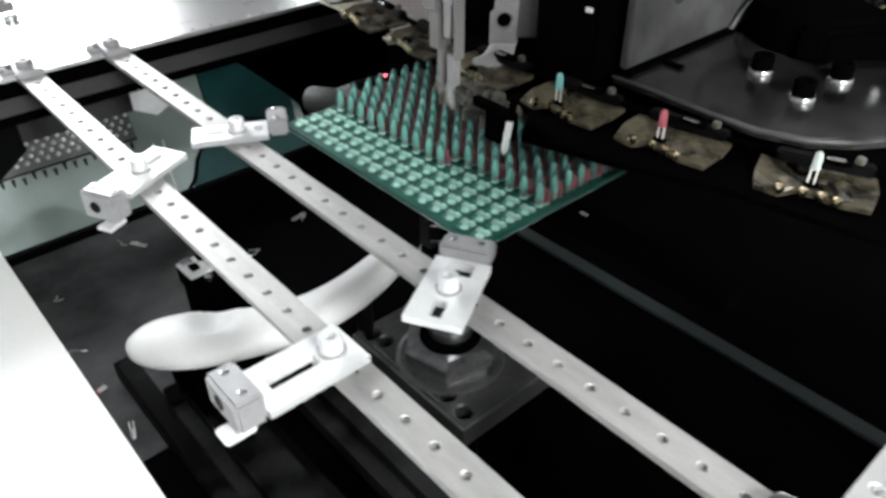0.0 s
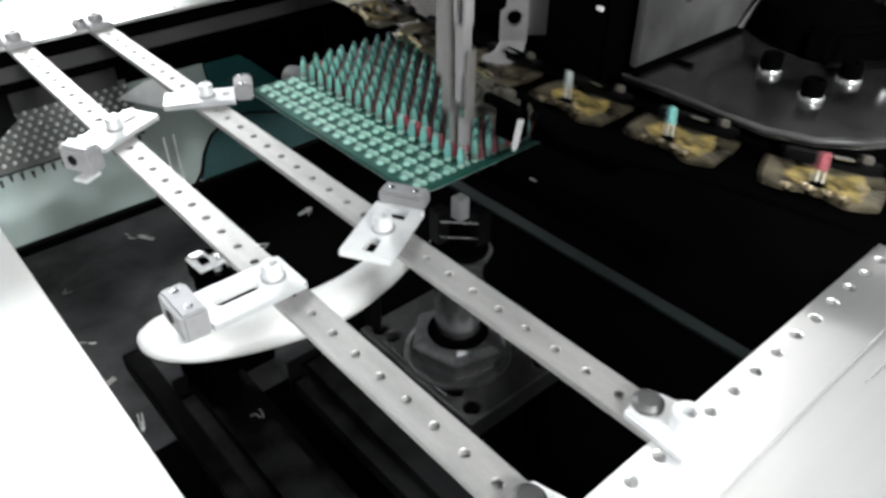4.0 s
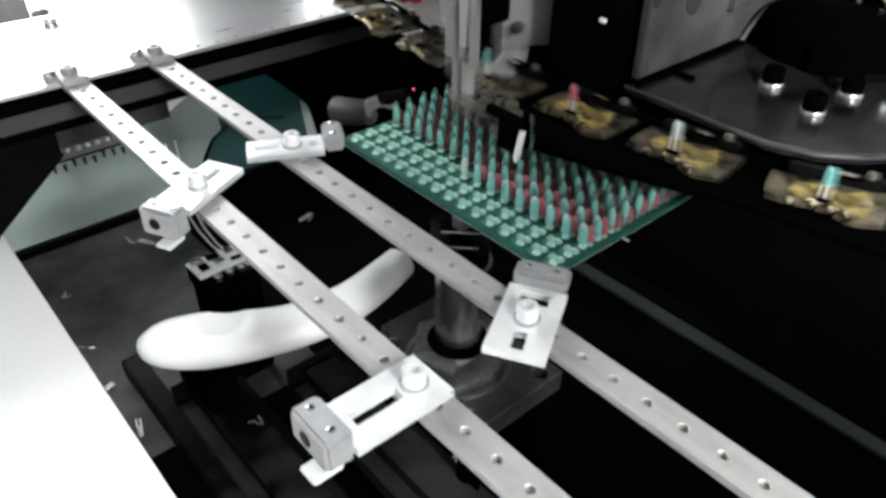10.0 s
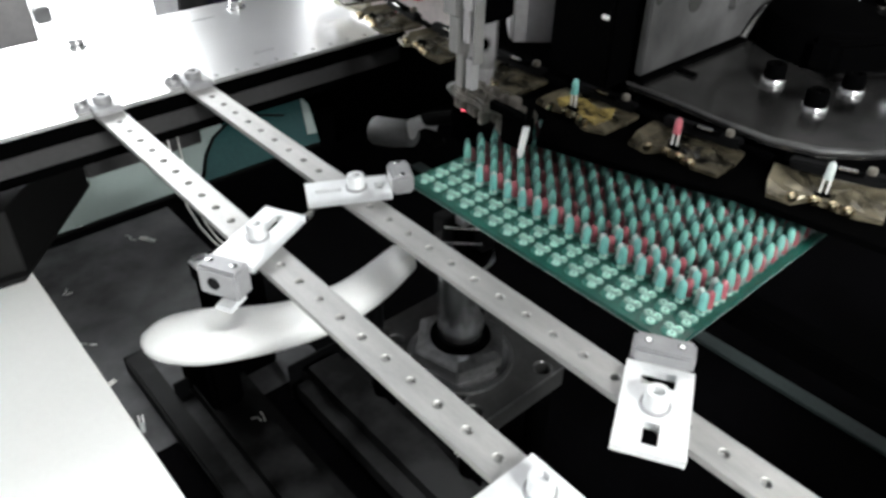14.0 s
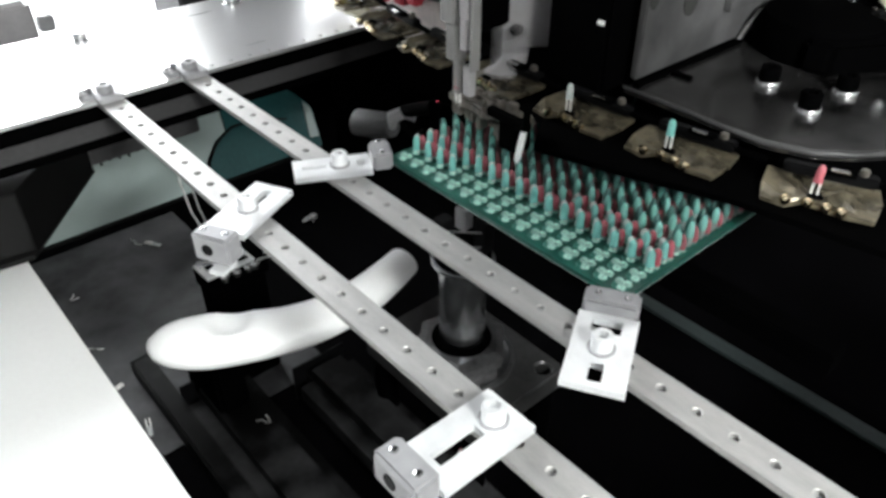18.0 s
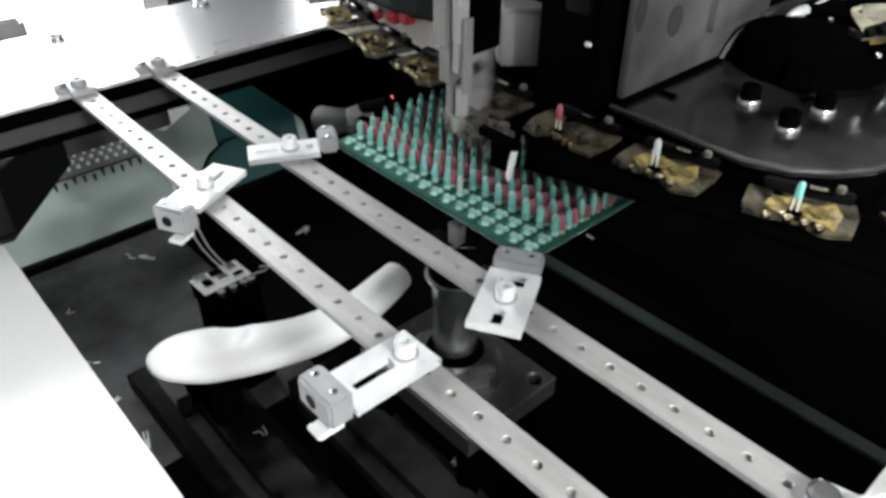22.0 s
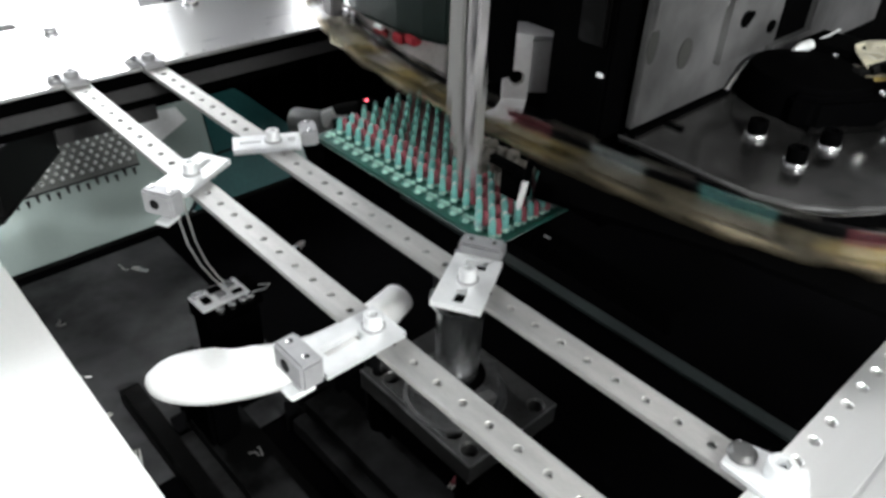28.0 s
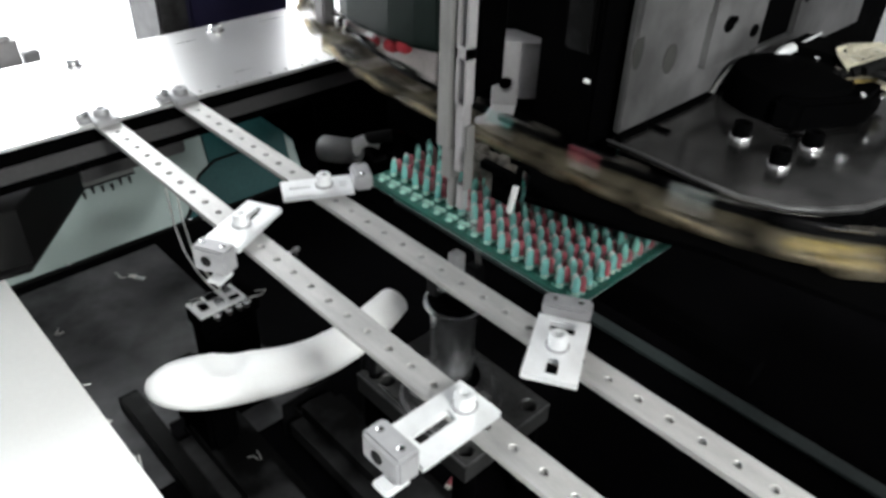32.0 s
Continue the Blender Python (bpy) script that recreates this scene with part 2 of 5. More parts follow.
CREAM = material("cream_plastic", (0.86, 0.83, 0.68), 0.35, 0.0, 0.08, 60, 0.05, 300)
FEEDM = material("pinkish_white_plate", (0.86, 0.79, 0.77), 0.4, 0.1, 0.15, 40, 0.08, 300)
SPARK = material("red_indicator", (1.0, 0.1, 0.15), 0.3, 0.0, 0.0, 20, emit=6.0)

# ---- mesh helpers: all in centimetres ----


def part(name, bm, mat, parent=None, label="", loc=None, smooth=False, bevel=0.0, mats=None):
    """Links a bmesh in centimetres as one mesh object."""
    bmesh.ops.recalc_face_normals(bm, faces=bm.faces)
    bmesh.ops.scale(bm, vec=(CM, CM, CM), verts=bm.verts)
    if bevel:
        sharp = [e for e in bm.edges if len(e.link_faces) == 2 and e.calc_face_angle(0) > 0.7]
        bmesh.ops.bevel(bm, geom=sharp, offset=bevel * CM, segments=2, affect="EDGES", clamp_overlap=True)
    me = bpy.data.meshes.new(name)
    bm.to_mesh(me)
    bm.free()
    for m in (mats or [mat]):
        me.materials.append(m)
    if smooth:
        me.shade_smooth()
        me.set_sharp_from_angle(angle=0.6)
    ob = new(name, me)
    if parent:
        ob.parent = parent
    if loc is not None:
        ob.location = Vector(loc) * CM
    if label:
        tagged(ob, label)
    return ob


def thing(name, x, y, z, label, category, group="", kind=""):
    ob = new(name)
    ob.location = at(x, y, z)
    return tagged(ob, label, category, group, kind)


def share(ob, parent, loc, rz=0.0, name=None):
    """Another object on the same mesh."""
    o = bpy.data.objects.new(name or ob.name.split(".")[0], ob.data)
    scene.collection.objects.link(o)
    o.parent = parent
    o.location = Vector(loc) * CM
    o.rotation_euler = (0, 0, rz)
    return o


def box(bm, x0, x1, y0, y1, z0, z1, mat=0, m=None):
    r = bmesh.ops.create_cube(bm, size=1)
    vs = r["verts"]
    bmesh.ops.scale(bm, vec=(x1 - x0, y1 - y0, z1 - z0), verts=vs)
    bmesh.ops.translate(bm, vec=((x0 + x1) / 2, (y0 + y1) / 2, (z0 + z1) / 2), verts=vs)
    if m is not None:
        bmesh.ops.transform(bm, matrix=m, verts=vs)
    for f in {f for v in vs for f in v.link_faces}:
        f.material_index = mat
    return vs


def cyl(bm, x, y, z0, z1, r, n=20, r2=None, mat=0, m=None):
    res = bmesh.ops.create_cone(bm, cap_ends=True, segments=n, radius1=r, radius2=r if r2 is None else r2, depth=z1 - z0)
    vs = res["verts"]
    bmesh.ops.translate(bm, vec=(x, y, (z0 + z1) / 2), verts=vs)
    if m is not None:
        bmesh.ops.transform(bm, matrix=m, verts=vs)
    for f in {f for v in vs for f in v.link_faces}:
        f.material_index = mat
    return vs


def lathe(bm, profile, n=20, mat=0, x=0, y=0):
    """Turns a profile of (radius, height) round the z axis."""
    rings = []
    for r, z in profile:
        rings.append([bm.verts.new((x + r * math.cos(2 * math.pi * i / n), y + r * math.sin(2 * math.pi * i / n), z)) for i in range(n)])
    for a, b in zip(rings, rings[1:]):
        for i in range(n):
            bm.faces.new((a[i], a[(i + 1) % n], b[(i + 1) % n], b[i])).material_index = mat
    bm.faces.new(rings[-1]).material_index = mat
    bm.faces.new(rings[0][::-1]).material_index = mat


def prism(bm, pts, z0, z1, mat=0):
    """An upright prism over an outline."""
    lo = [bm.verts.new((x, y, z0)) for x, y in pts]
    hi = [bm.verts.new((x, y, z1)) for x, y in pts]
    n = len(pts)
    bm.faces.new(hi).material_index = mat
    bm.faces.new(lo[::-1]).material_index = mat
    for i in range(n):
        bm.faces.new((lo[i], lo[(i + 1) % n], hi[(i + 1) % n], hi[i])).material_index = mat


def tube(bm, pts, r, n=8, mat=0):
    """A round bar along points; r may be one radius or one for each point."""
    pts = [Vector(p) for p in pts]
    rs = r if isinstance(r, (list, tuple)) else [r] * len(pts)
    rings = []
    for i, p in enumerate(pts):
        d = (pts[min(i + 1, len(pts) - 1)] - pts[max(i - 1, 0)]).normalized()
        a = d.orthogonal().normalized() if not rings else (prev - d * prev.dot(d)).normalized()
        prev = a
        b = d.cross(a)
        rings.append([bm.verts.new(p + (a * math.cos(2 * math.pi * k / n) + b * math.sin(2 * math.pi * k / n)) * rs[i]) for k in range(n)])
    for a, b in zip(rings, rings[1:]):
        for k in range(n):
            bm.faces.new((a[k], a[(k + 1) % n], b[(k + 1) % n], b[k])).material_index = mat
    bm.faces.new(rings[0][::-1]).material_index = mat
    bm.faces.new(rings[-1]).material_index = mat


def holed_strip(bm, cells, z1, z0, r, depth, n=16, inner=0):
    """A bar of rectangular cells (x0, x1, y0, y1, hole x, hole y or None), each with a round blind hole from the top."""
    for x0, x1, y0, y1, hx, hy in cells:
        if hx is None:
            bm.faces.new([bm.verts.new(p) for p in ((x0, y0, z1), (x1, y0, z1), (x1, y1, z1), (x0, y1, z1))])
        else:
            rim, edge, chamfer, low = [], [], [], []
            for k in range(n):
                a = 2 * math.pi * (k + 0.5) / n
                c, s = math.cos(a), math.sin(a)
                tx = ((x1 - hx) / c) if c > 0 else ((x0 - hx) / c)
                ty = ((y1 - hy) / s) if s > 0 else ((y0 - hy) / s)
                d = min(tx, ty)
                edge.append((hx + c * d, hy + s * d))
                chamfer.append(bm.verts.new((hx + c * r * 1.22, hy + s * r * 1.22, z1)))
                rim.append(bm.verts.new((hx + c * r, hy + s * r, z1 - r * 0.25)))
                low.append(bm.verts.new((hx + c * r, hy + s * r, z1 - depth)))
            ev = [bm.verts.new((*p, z1)) for p in edge]
            for k in range(n):
                j = (k + 1) % n
                pts = [chamfer[k], ev[k]]
                (ax, ay), (bx, by) = edge[k], edge[j]
                if abs(ax - bx) > 1e-6 and abs(ay - by) > 1e-6:
                    ca, sa = math.cos(2 * math.pi * (k + 1) / n), math.sin(2 * math.pi * (k + 1) / n)
                    pts.append(bm.verts.new((x1 if ca > 0 else x0, y1 if sa > 0 else y0, z1)))
                pts += [ev[j], chamfer[j]]
                bm.faces.new(pts)
                bm.faces.new((chamfer[k], chamfer[j], rim[j], rim[k]))
                bm.faces.new((rim[k], rim[j], low[j], low[k])).material_index = inner
            bm.faces.new(low).material_index = inner
    x0, x1 = min(c[0] for c in cells), max(c[1] for c in cells)
    y0, y1 = min(c[2] for c in cells), max(c[3] for c in cells)
    t = [(x0, y0), (x1, y0), (x1, y1), (x0, y1)]
    for (ax, ay), (bx, by) in zip(t, t[1:] + t[:1]):
        bm.faces.new([bm.verts.new(p) for p in ((ax, ay, z1), (ax, ay, z0), (bx, by, z0), (bx, by, z1))])
    bm.faces.new([bm.verts.new((x, y, z0)) for x, y in t])


def slot_plate(bm, x0, x1, y0, y1, z0, z1, slots):
    """A plate along x with slots (sx0, sx1, sy0, sy1) cut through, none overlapping in x."""
    xs = sorted({x0, x1, *(s[0] for s in slots), *(s[1] for s in slots)})
    for a, b in zip(xs, xs[1:]):
        s = next((s for s in slots if s[0] <= a and b <= s[1]), None)
        if s:
            box(bm, a, b, y0, s[2], z0, z1)
            box(bm, a, b, s[3], y1, z0, z1)
        else:
            box(bm, a, b, y0, y1, z0, z1)
    bmesh.ops.remove_doubles(bm, verts=bm.verts, dist=0.001)
    inner = [f for f in bm.faces if len([g for e in f.edges for g in e.link_faces]) > 8]
    bmesh.ops.delete(bm, geom=inner, context="FACES_ONLY")


def cap_screw(bm, x, y, z, r, h, mat=0):
    """A socket head: a knurled drum with a six-sided recess."""
    n = 24
    outer = [(r, 0), (r, h * 0.88), (r * 0.9, h)]
    rings = [[bm.verts.new((x + a * math.cos(2 * math.pi * i / n), y + a * math.sin(2 * math.pi * i / n), z + b)) for i in range(n)] for a, b in outer]
    hexr = lambda i: r * 0.55 * math.cos(math.pi / 6) / math.cos((2 * math.pi * i / n + math.pi / 6) % (math.pi / 3) - math.pi / 6)
    for b in (h, h * 0.45):
        rings.append([bm.verts.new((x + hexr(i) * math.cos(2 * math.pi * i / n), y + hexr(i) * math.sin(2 * math.pi * i / n), z + b)) for i in range(n)])
    for a, b in zip(rings, rings[1:]):
        for i in range(n):
            bm.faces.new((a[i], a[(i + 1) % n], b[(i + 1) % n], b[i])).material_index = mat
    bm.faces.new(rings[-1]).material_index = mat
    bm.faces.new(rings[0][::-1]).material_index = mat


# ---- the bed and the hall ----
def build_bed():
    floor = thing("floor", 0, 0, -13.9, "black painted machine bed, dusty and worn", "machine bed", kind="structure")
    bm = bmesh.new()
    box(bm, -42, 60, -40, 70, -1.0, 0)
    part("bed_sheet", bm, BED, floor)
    strip = thing("floor_strip", 0, 22.6, -13.9, "narrow green-grey strip along the dark bed", "strip", kind="structure")
    bm = bmesh.new()
    box(bm, -12, 34, -0.45, 0.45, 0, 0.25)
    part("strip_bar", bm, STRIP, strip, bevel=0.05)
    # added sheet: dust, and the bed's glossy sheen put in as paler grey
    panel = thing("bed_panel", -9.0, 0.4, -13.9, "dusty dark grey sheet painting the sheen of the machine bed", "bed panel", kind="structure")
    bm = bmesh.new()
    box(bm, -9.2, 9.7, -4.2, 6.0, 0.004, 0.05)
    part("panel_sheet", bm, SHEEN_DUST, panel, bevel=0.02)
    # the white cover beside the bed
    cover = thing("side_cover", 0, -3.92, -6.4, "glossy white enamelled side cover with a folded lip", "machine cover")
    bm = bmesh.new()
    box(bm, -12.5, 60, -30, 0, -0.2, 0)
    part("cover_sheet", bm, WHITE, cover, bevel=0.06)
    bm = bmesh.new()
    box(bm, -12.4, 60, -0.4, -0.2, -7.5, -0.2)
    part("cover_skirt", bm, DARK, cover)
    # polished sheet leaning at the far end of the bed
    chute = thing("polished_chute_sheet", -19.5, 0, -13.9, "polished grey-green metal sheet leaning back from the bed", "metal sheet")
    lean = Matrix.Rotation(radians(-22), 4, "Y") @ Matrix.Rotation(radians(90), 4, "Z") @ Matrix.Rotation(radians(90), 4, "X")

    def leaning(name, bm, mat, label="", parent=chute, **kw):
        bmesh.ops.transform(bm, matrix=lean, verts=bm.verts)
        return part(name, bm, mat, parent, label, **kw)

    bm = bmesh.new()
    prism(bm, [(-9.0, 0.05), (9.3, 0.05), (9.9, 0.9), (10.4, 1.9), (11.2, 2.8), (12.2, 3.3), (12.4, 7.6), (-9.0, 7.6)], -0.15, 0)
    leaning("sheet", bm, MIRROR)
    bm = bmesh.new()
    prism(bm, [(9.4, 0.05), (19.3, 0.05), (19.3, 3.1), (18.6, 4.0), (15.9, 6.9), (15.2, 7.5), (12.5, 7.5), (12.3, 3.2), (11.3, 2.75), (10.5, 1.85), (10.0, 0.85)], -0.15, 0)
    leaning("teal_sheet", bm, TEAL, "dark teal tinted sheet")
    bm = bmesh.new()
    prism(bm, [(18.45, 0.9), (19.25, 0.8), (19.2, 3.0), (18.7, 3.7)], 0.0, 0.06)
    leaning("bright_edge", bm, MIRROR, "bright folded edge of the sheet")
    bm = bmesh.new()
    tube(bm, [(9.2, 0.0, 0.1), (9.85, 0.6, 0.1), (10.4, 1.76, 0.1), (11.3, 2.8, 0.1), (12.7, 3.47, 0.1), (14.6, 3.5, 0.1), (17.0, 2.8, 0.1)], [0.14, 0.13, 0.12, 0.11, 0.09, 0.08, 0.07], 8)
    leaning("seam_cord", bm, RUBBER, smooth=True)
    bm = bmesh.new()
    prism(bm, [(6.2, 6.85), (8.3, 7.45), (10.6, 7.3), (11.1, 6.3), (8.9, 5.4)], 0.18, 0.25)
    leaning("pale_tab", bm, ZINC, "pale grey five-sided patch on the sheet")
    bm = bmesh.new()
    box(bm, 0.05, 0.4, -9.0, 19, 0, 0.12)
    part("edge_seal", bm, RUBBER, chute)
    for y in (1.05, 9.5):
        bm = bmesh.new()
        lathe(bm, [(0.16, 0.12), (0.16, 0.3), (0.08, 0.34)], 10)
        part("seal_screw", bm, STEEL, chute, loc=(0.25, y, 0), smooth=True)
    # a spare board lying face down against the sheet: rows of bright leg ends and a fringe of legs on its lower edge
    bm = bmesh.new()
    prism(bm, [(-9.0, 4.45), (7.1, 4.45), (7.1, 7.9), (-9.0, 7.9)], 0.03, 0.16)
    spare = leaning("spare_board", bm, SPAREM, "grey underside of a board lying against the sheet")
    bm = bmesh.new()
    box(bm, -9.0, 7.1, 4.3, 4.44, 0.02, 0.2)
    leaning("board_edge", bm, SMOKED, "dark lower edge", spare)
    bm = bmesh.new()
    cyl(bm, 0, 0, 0, 0.16, 0.14, 7, r2=0.07)
    bmesh.ops.transform(bm, matrix=Matrix.Rotation(radians(68), 4, "Y"), verts=bm.verts)
    stub = None
    for row in range(9):
        for col in range(26):
            u, v = -8.7 + 0.61 * col + (0.36 if row % 2 else 0.0), 4.9 + 0.37 * row
            p = lean @ Vector((u, v, 0.16))
            if stub is None:
                stub = part("leg_end", bm, ZINC, spare, "bright soldered leg end", loc=p)
            elif u < 7.0:
                share(stub, spare, p)
    bm = bmesh.new()
    prism(bm, [(-0.13, 0), (0.13, 0), (0.06, -0.45), (-0.05, -0.48)], 0.02, 0.12)
    bmesh.ops.transform(bm, matrix=lean, verts=bm.verts)
    fringe = part("edge_leg", bm, SMOKED, spare, "dark leg hanging over the edge", loc=lean @ Vector((-8.6, 4.32, 0)))
    for col in range(1, 26):
        share(fringe, spare, lean @ Vector((-8.6 + 0.61 * col, 4.32 - 0.08 * (col % 3), 0)))
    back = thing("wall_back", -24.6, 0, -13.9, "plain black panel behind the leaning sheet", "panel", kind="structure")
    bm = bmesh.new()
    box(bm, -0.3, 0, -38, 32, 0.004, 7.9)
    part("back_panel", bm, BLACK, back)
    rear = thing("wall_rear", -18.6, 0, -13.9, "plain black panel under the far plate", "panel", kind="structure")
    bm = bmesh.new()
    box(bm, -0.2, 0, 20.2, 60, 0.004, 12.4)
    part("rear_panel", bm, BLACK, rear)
    # unseen box behind the camera, added to keep work light off the board
    blocker = thing("wall_post", 29, 0, 10, "unseen black box added to shade the board", "post", kind="structure")
    bm = bmesh.new()
    box(bm, 0, 3, 1.2, 4.6, 0, 45)
    part("hood_post", bm, BLACK, blocker)
    # the hall
    for name, a in (("wall_north", (-260, 260, 300, 310, -110, 180)), ("wall_south", (-260, 260, -260, -250, -110, 180)),
                    ("wall_east", (250, 260, -250, 300, -110, 180)), ("wall_west", (-260, -250, -250, 300, -110, 180))):
        bm = bmesh.new()
        box(bm, *a)
        w = part(name, bm, WALLE if name == "wall_east" else WALLM)
        w.location = at(0, 0, 0)
        tagged(w, "plain plastered hall wall", "wall", kind="structure")
    hall = thing("ground", 0, 0, -110, "plain grey concrete hall floor", "floor", kind="structure")
    bm = bmesh.new()
    box(bm, -260, 260, -260, 310, -6, 0)
    part("floor_slab", bm, WALLM, hall)
    base = thing("machine_base", 0, 0, -110, "dark painted base cabinet under the machine bed", "machine base")
    bm = bmesh.new()
    box(bm, -40, 58, -38, 68, 8, 95.05)
    part("base_cabinet", bm, DARK, base, bevel=0.6)
    bm = bmesh.new()
    box(bm, -36, 54, -34, 64, 0, 7.996)
    part("plinth", bm, BLACK, base)
    bm = bmesh.new()
    box(bm, -260, 260, -260, 310, 180, 190)
    c = part("ceiling", bm, WALLM)
    c.location = at(0, 0, 0)
    tagged(c, "plain grey hall ceiling", "ceiling", kind="structure")
    # glowing panels out of view, added to fill the scene with soft light
    for x, y in ((205, -80), (205, 60), (205, 200), (-65, 165)):
        lamp = thing("ceiling_light", x, y, 172, "unseen white ceiling panel added as fill light", "ceiling light", "hall ceiling lights")
        bm = bmesh.new()
        box(bm, -30, 30, -55, 55, 2, 8)
        part("housing", bm, WALLM, lamp)
        bm = bmesh.new()
        box(bm, -28, 28, -53, 53, 0.5, 1.9)
        part("diffuser", bm, FILL_PANEL, lamp, "glowing white diffuser")
    bm = bmesh.new()
    box(bm, -200, -199, -90, 200, -108, 120)
    d = part("backdrop", bm, DAY)
    d.location = at(0, 0, 0)
    tagged(d, "bright white daylight beyond the far plate", "backdrop", kind="structure")


build_bed()

# ---- the sliding table ----
H = (9.0, 7.9)          # the insertion point
X0, Y0P, PITCH, ROWP = -0.62, 5.95, 0.652, 0.64


def build_clamp(table, x, y, deg, screw_u, slots, top=1.0, foot=True, length=3.0, width=1.55, low=0.1):
    """A hold-down clamp: block at the start, plate along its x."""
    hub = new("clamp")
    hub.parent = table
    hub.matrix_local = pose(x * CM, y * CM, 0.003 * CM, 0, 0, deg)
    tagged(hub, "zinc-plated slotted hold-down clamp")
    w = width / 2
    bm = bmesh.new()
    slot_plate(bm, 0, length, -w, w, 0.02, 0.24, slots)
    part("clamp_plate", bm, ZINC, hub)
    bm = bmesh.new()
    box(bm, -0.75, -0.02, -w + 0.05, w - 0.05, low, top)
    part("block", bm, BLOCKM, hub, bevel=0.09)
    # thin dark disc on the block's face: a hole's shade as colour
    bm = bmesh.new()
    cyl(bm, 0, 0, 0, 0.02, 0.2, 16, m=Matrix.Translation((-0.758, 0.1, 0.5 * (top + low))) @ Matrix.Rotation(radians(-90), 4, "Y"))
    part("bore", bm, DARK, hub, "dark disc painting the hole's shade")
    for v in (-0.4, 0.4):
        bm = bmesh.new()
        lathe(bm, [(0.1, top - 0.01), (0.1, top + 0.03), (0.06, top + 0.05)], 12)
        part("pin", bm, STEEL, hub, loc=(-0.38, v, 0))
    if foot:
        bm = bmesh.new()
        box(bm, -1.08, -0.3, -w + 0.1, -w + 0.7, low - 0.16, low - 0.004)
        part("foot", bm, ZINC, hub, bevel=0.05)
    bm = bmesh.new()
    cyl(bm, screw_u, 0, 0.24, 0.3, 0.36, 24)
    part("washer", bm, BLOCKM, hub, smooth=True)
    bm = bmesh.new()
    cap_screw(bm, screw_u, 0, 0.3, 0.29, 0.42)
    part("cap_screw", bm, ZINC, hub, smooth=True)
    return hub


def build_table():
    table = thing("xy_table", 0, 0, 0, "sliding table of two drilled aluminium rails between steel plates", "machine table")
    for name, y, x0 in (("rail", 0.0, 0.0), ("rail", 3.85, 0.11)):
        bm = bmesh.new()
        cells = [(x0 + k - 0.5, x0 + k + 0.5, -0.5, 0.5, x0 + k, 0.0) for k in range(-12, 20)]
        cells += [(-13.4, x0 - 12.5, -0.5, 0.5, None, None), (x0 + 19.5, 20.4, -0.5, 0.5, None, None)]
        holed_strip(bm, cells, 0, -0.2, 0.12, 0.14, inner=1)
        part(name, bm, ALU, table, "drilled grey aluminium rail", loc=(0, y, 0), mats=[ALU, THREAD])
    # far plate
    bm = bmesh.new()
    cells = [(-14.2, -13.4, k - 0.5, k + 0.5, -13.8, float(k)) for k in range(-12, 22)]
    holed_strip(bm, cells, 0.0, -0.18, 0.12, 0.15, 12)
    box(bm, -22.8, -14.2, -12.5, 21.5, -0.18, 0)
    far = part("far_plate", bm, PLATE, table, "bright brushed steel end plate")
    for x, y in ((-21.5, 10.1), (-21.2, 1.57)):
        bm = bmesh.new()
        lathe(bm, [(0.5, 0), (0.5, 0.08), (0.36, 0.1), (0.36, 0.34), (0.28, 0.4)], 18)
        part("bolt", bm, STEEL, far, loc=(x, y, 0), smooth=True)
    bm = bmesh.new()
    box(bm, -15.2, -13.9, -12.5, 21.5, -2.38, -0.2)
    part("beam", bm, BLACK, table, bevel=0.1)
    bm = bmesh.new()
    box(bm, -13.896, -13.82, -12.5, 21.5, -1.85, -1.1)
    part("beam_strip", bm, LIPM, table)
    bm = bmesh.new()
    box(bm, -20.4, -17.9, -0.43, 5.4, -5.1, -4.0)
    part("lower_lip", bm, LIPM, table, "dull grey lip under the far plate", bevel=0.06)
    bm = bmesh.new()
    box(bm, -20.4, -17.95, -0.43, 21.5, -3.98, -2.42)
    part("lower_beam", bm, BLACK, table)
    # black apron under the far plate, cut off at a slant
    bm = bmesh.new()
    prism(bm, [(-18.4, -0.3), (-12.6, -4.95), (-13.6, -12.5), (-20.4, -12.5), (-20.4, -0.3)], -5.75, -5.5)
    prism(bm, [(-18.1, -0.45), (-12.9, -4.75), (-13.9, -12.4), (-20.3, -12.4), (-20.3, -0.45)], -5.5, -2.62)
    part("apron", bm, APRONM, table, "black sheet apron with a slanting edge", bevel=0.04)
    # near plate
    bm = bmesh.new()
    cells = [(20.4, 21.15, 5.03 + 0.97 * k - 0.485, 5.03 + 0.97 * k + 0.485, 20.78, 5.03 + 0.97 * k) for k in range(-8, 14)]
    holed_strip(bm, cells, 0.0, -0.6, 0.15, 0.4, 12)
    y0, y1 = cells[0][2], cells[-1][3]
    box(bm, 21.15, 22.15, y0, y1, -0.6, 0)
    box(bm, 22.28, 30, y0, y1, -0.6, 0)
    box(bm, 22.1, 22.3, y0, y1, -0.6, -0.1)
    part("near_plate", bm, PLATE, table, "bright steel end plate with a groove and a row of holes")
    bm = bmesh.new()
    box(bm, 21.0, 23.0, y0, y1, -2.6, -0.62)
    part("near_beam", bm, DARK, table, bevel=0.1)
    # rail ends
    for y in (0.0, 3.85):
        bm = bmesh.new()
        box(bm, -14.3, -12.75, y - 0.55, y + 0.55, 0.004, 0.3)
        box(bm, -14.5, -13.5, y - 1.0, y + 0.3, 0.004, 0.18)
        end = part("rail_bracket", bm, BLOCKM, table, bevel=0.06)
        bm = bmesh.new()
        cap_screw(bm, 0, 0, 0, 0.34, 0.3)
        part("cap_screw", bm, BLOCKM, end, loc=(-13.55, y, 0.3), smooth=True)
        bm = bmesh.new()
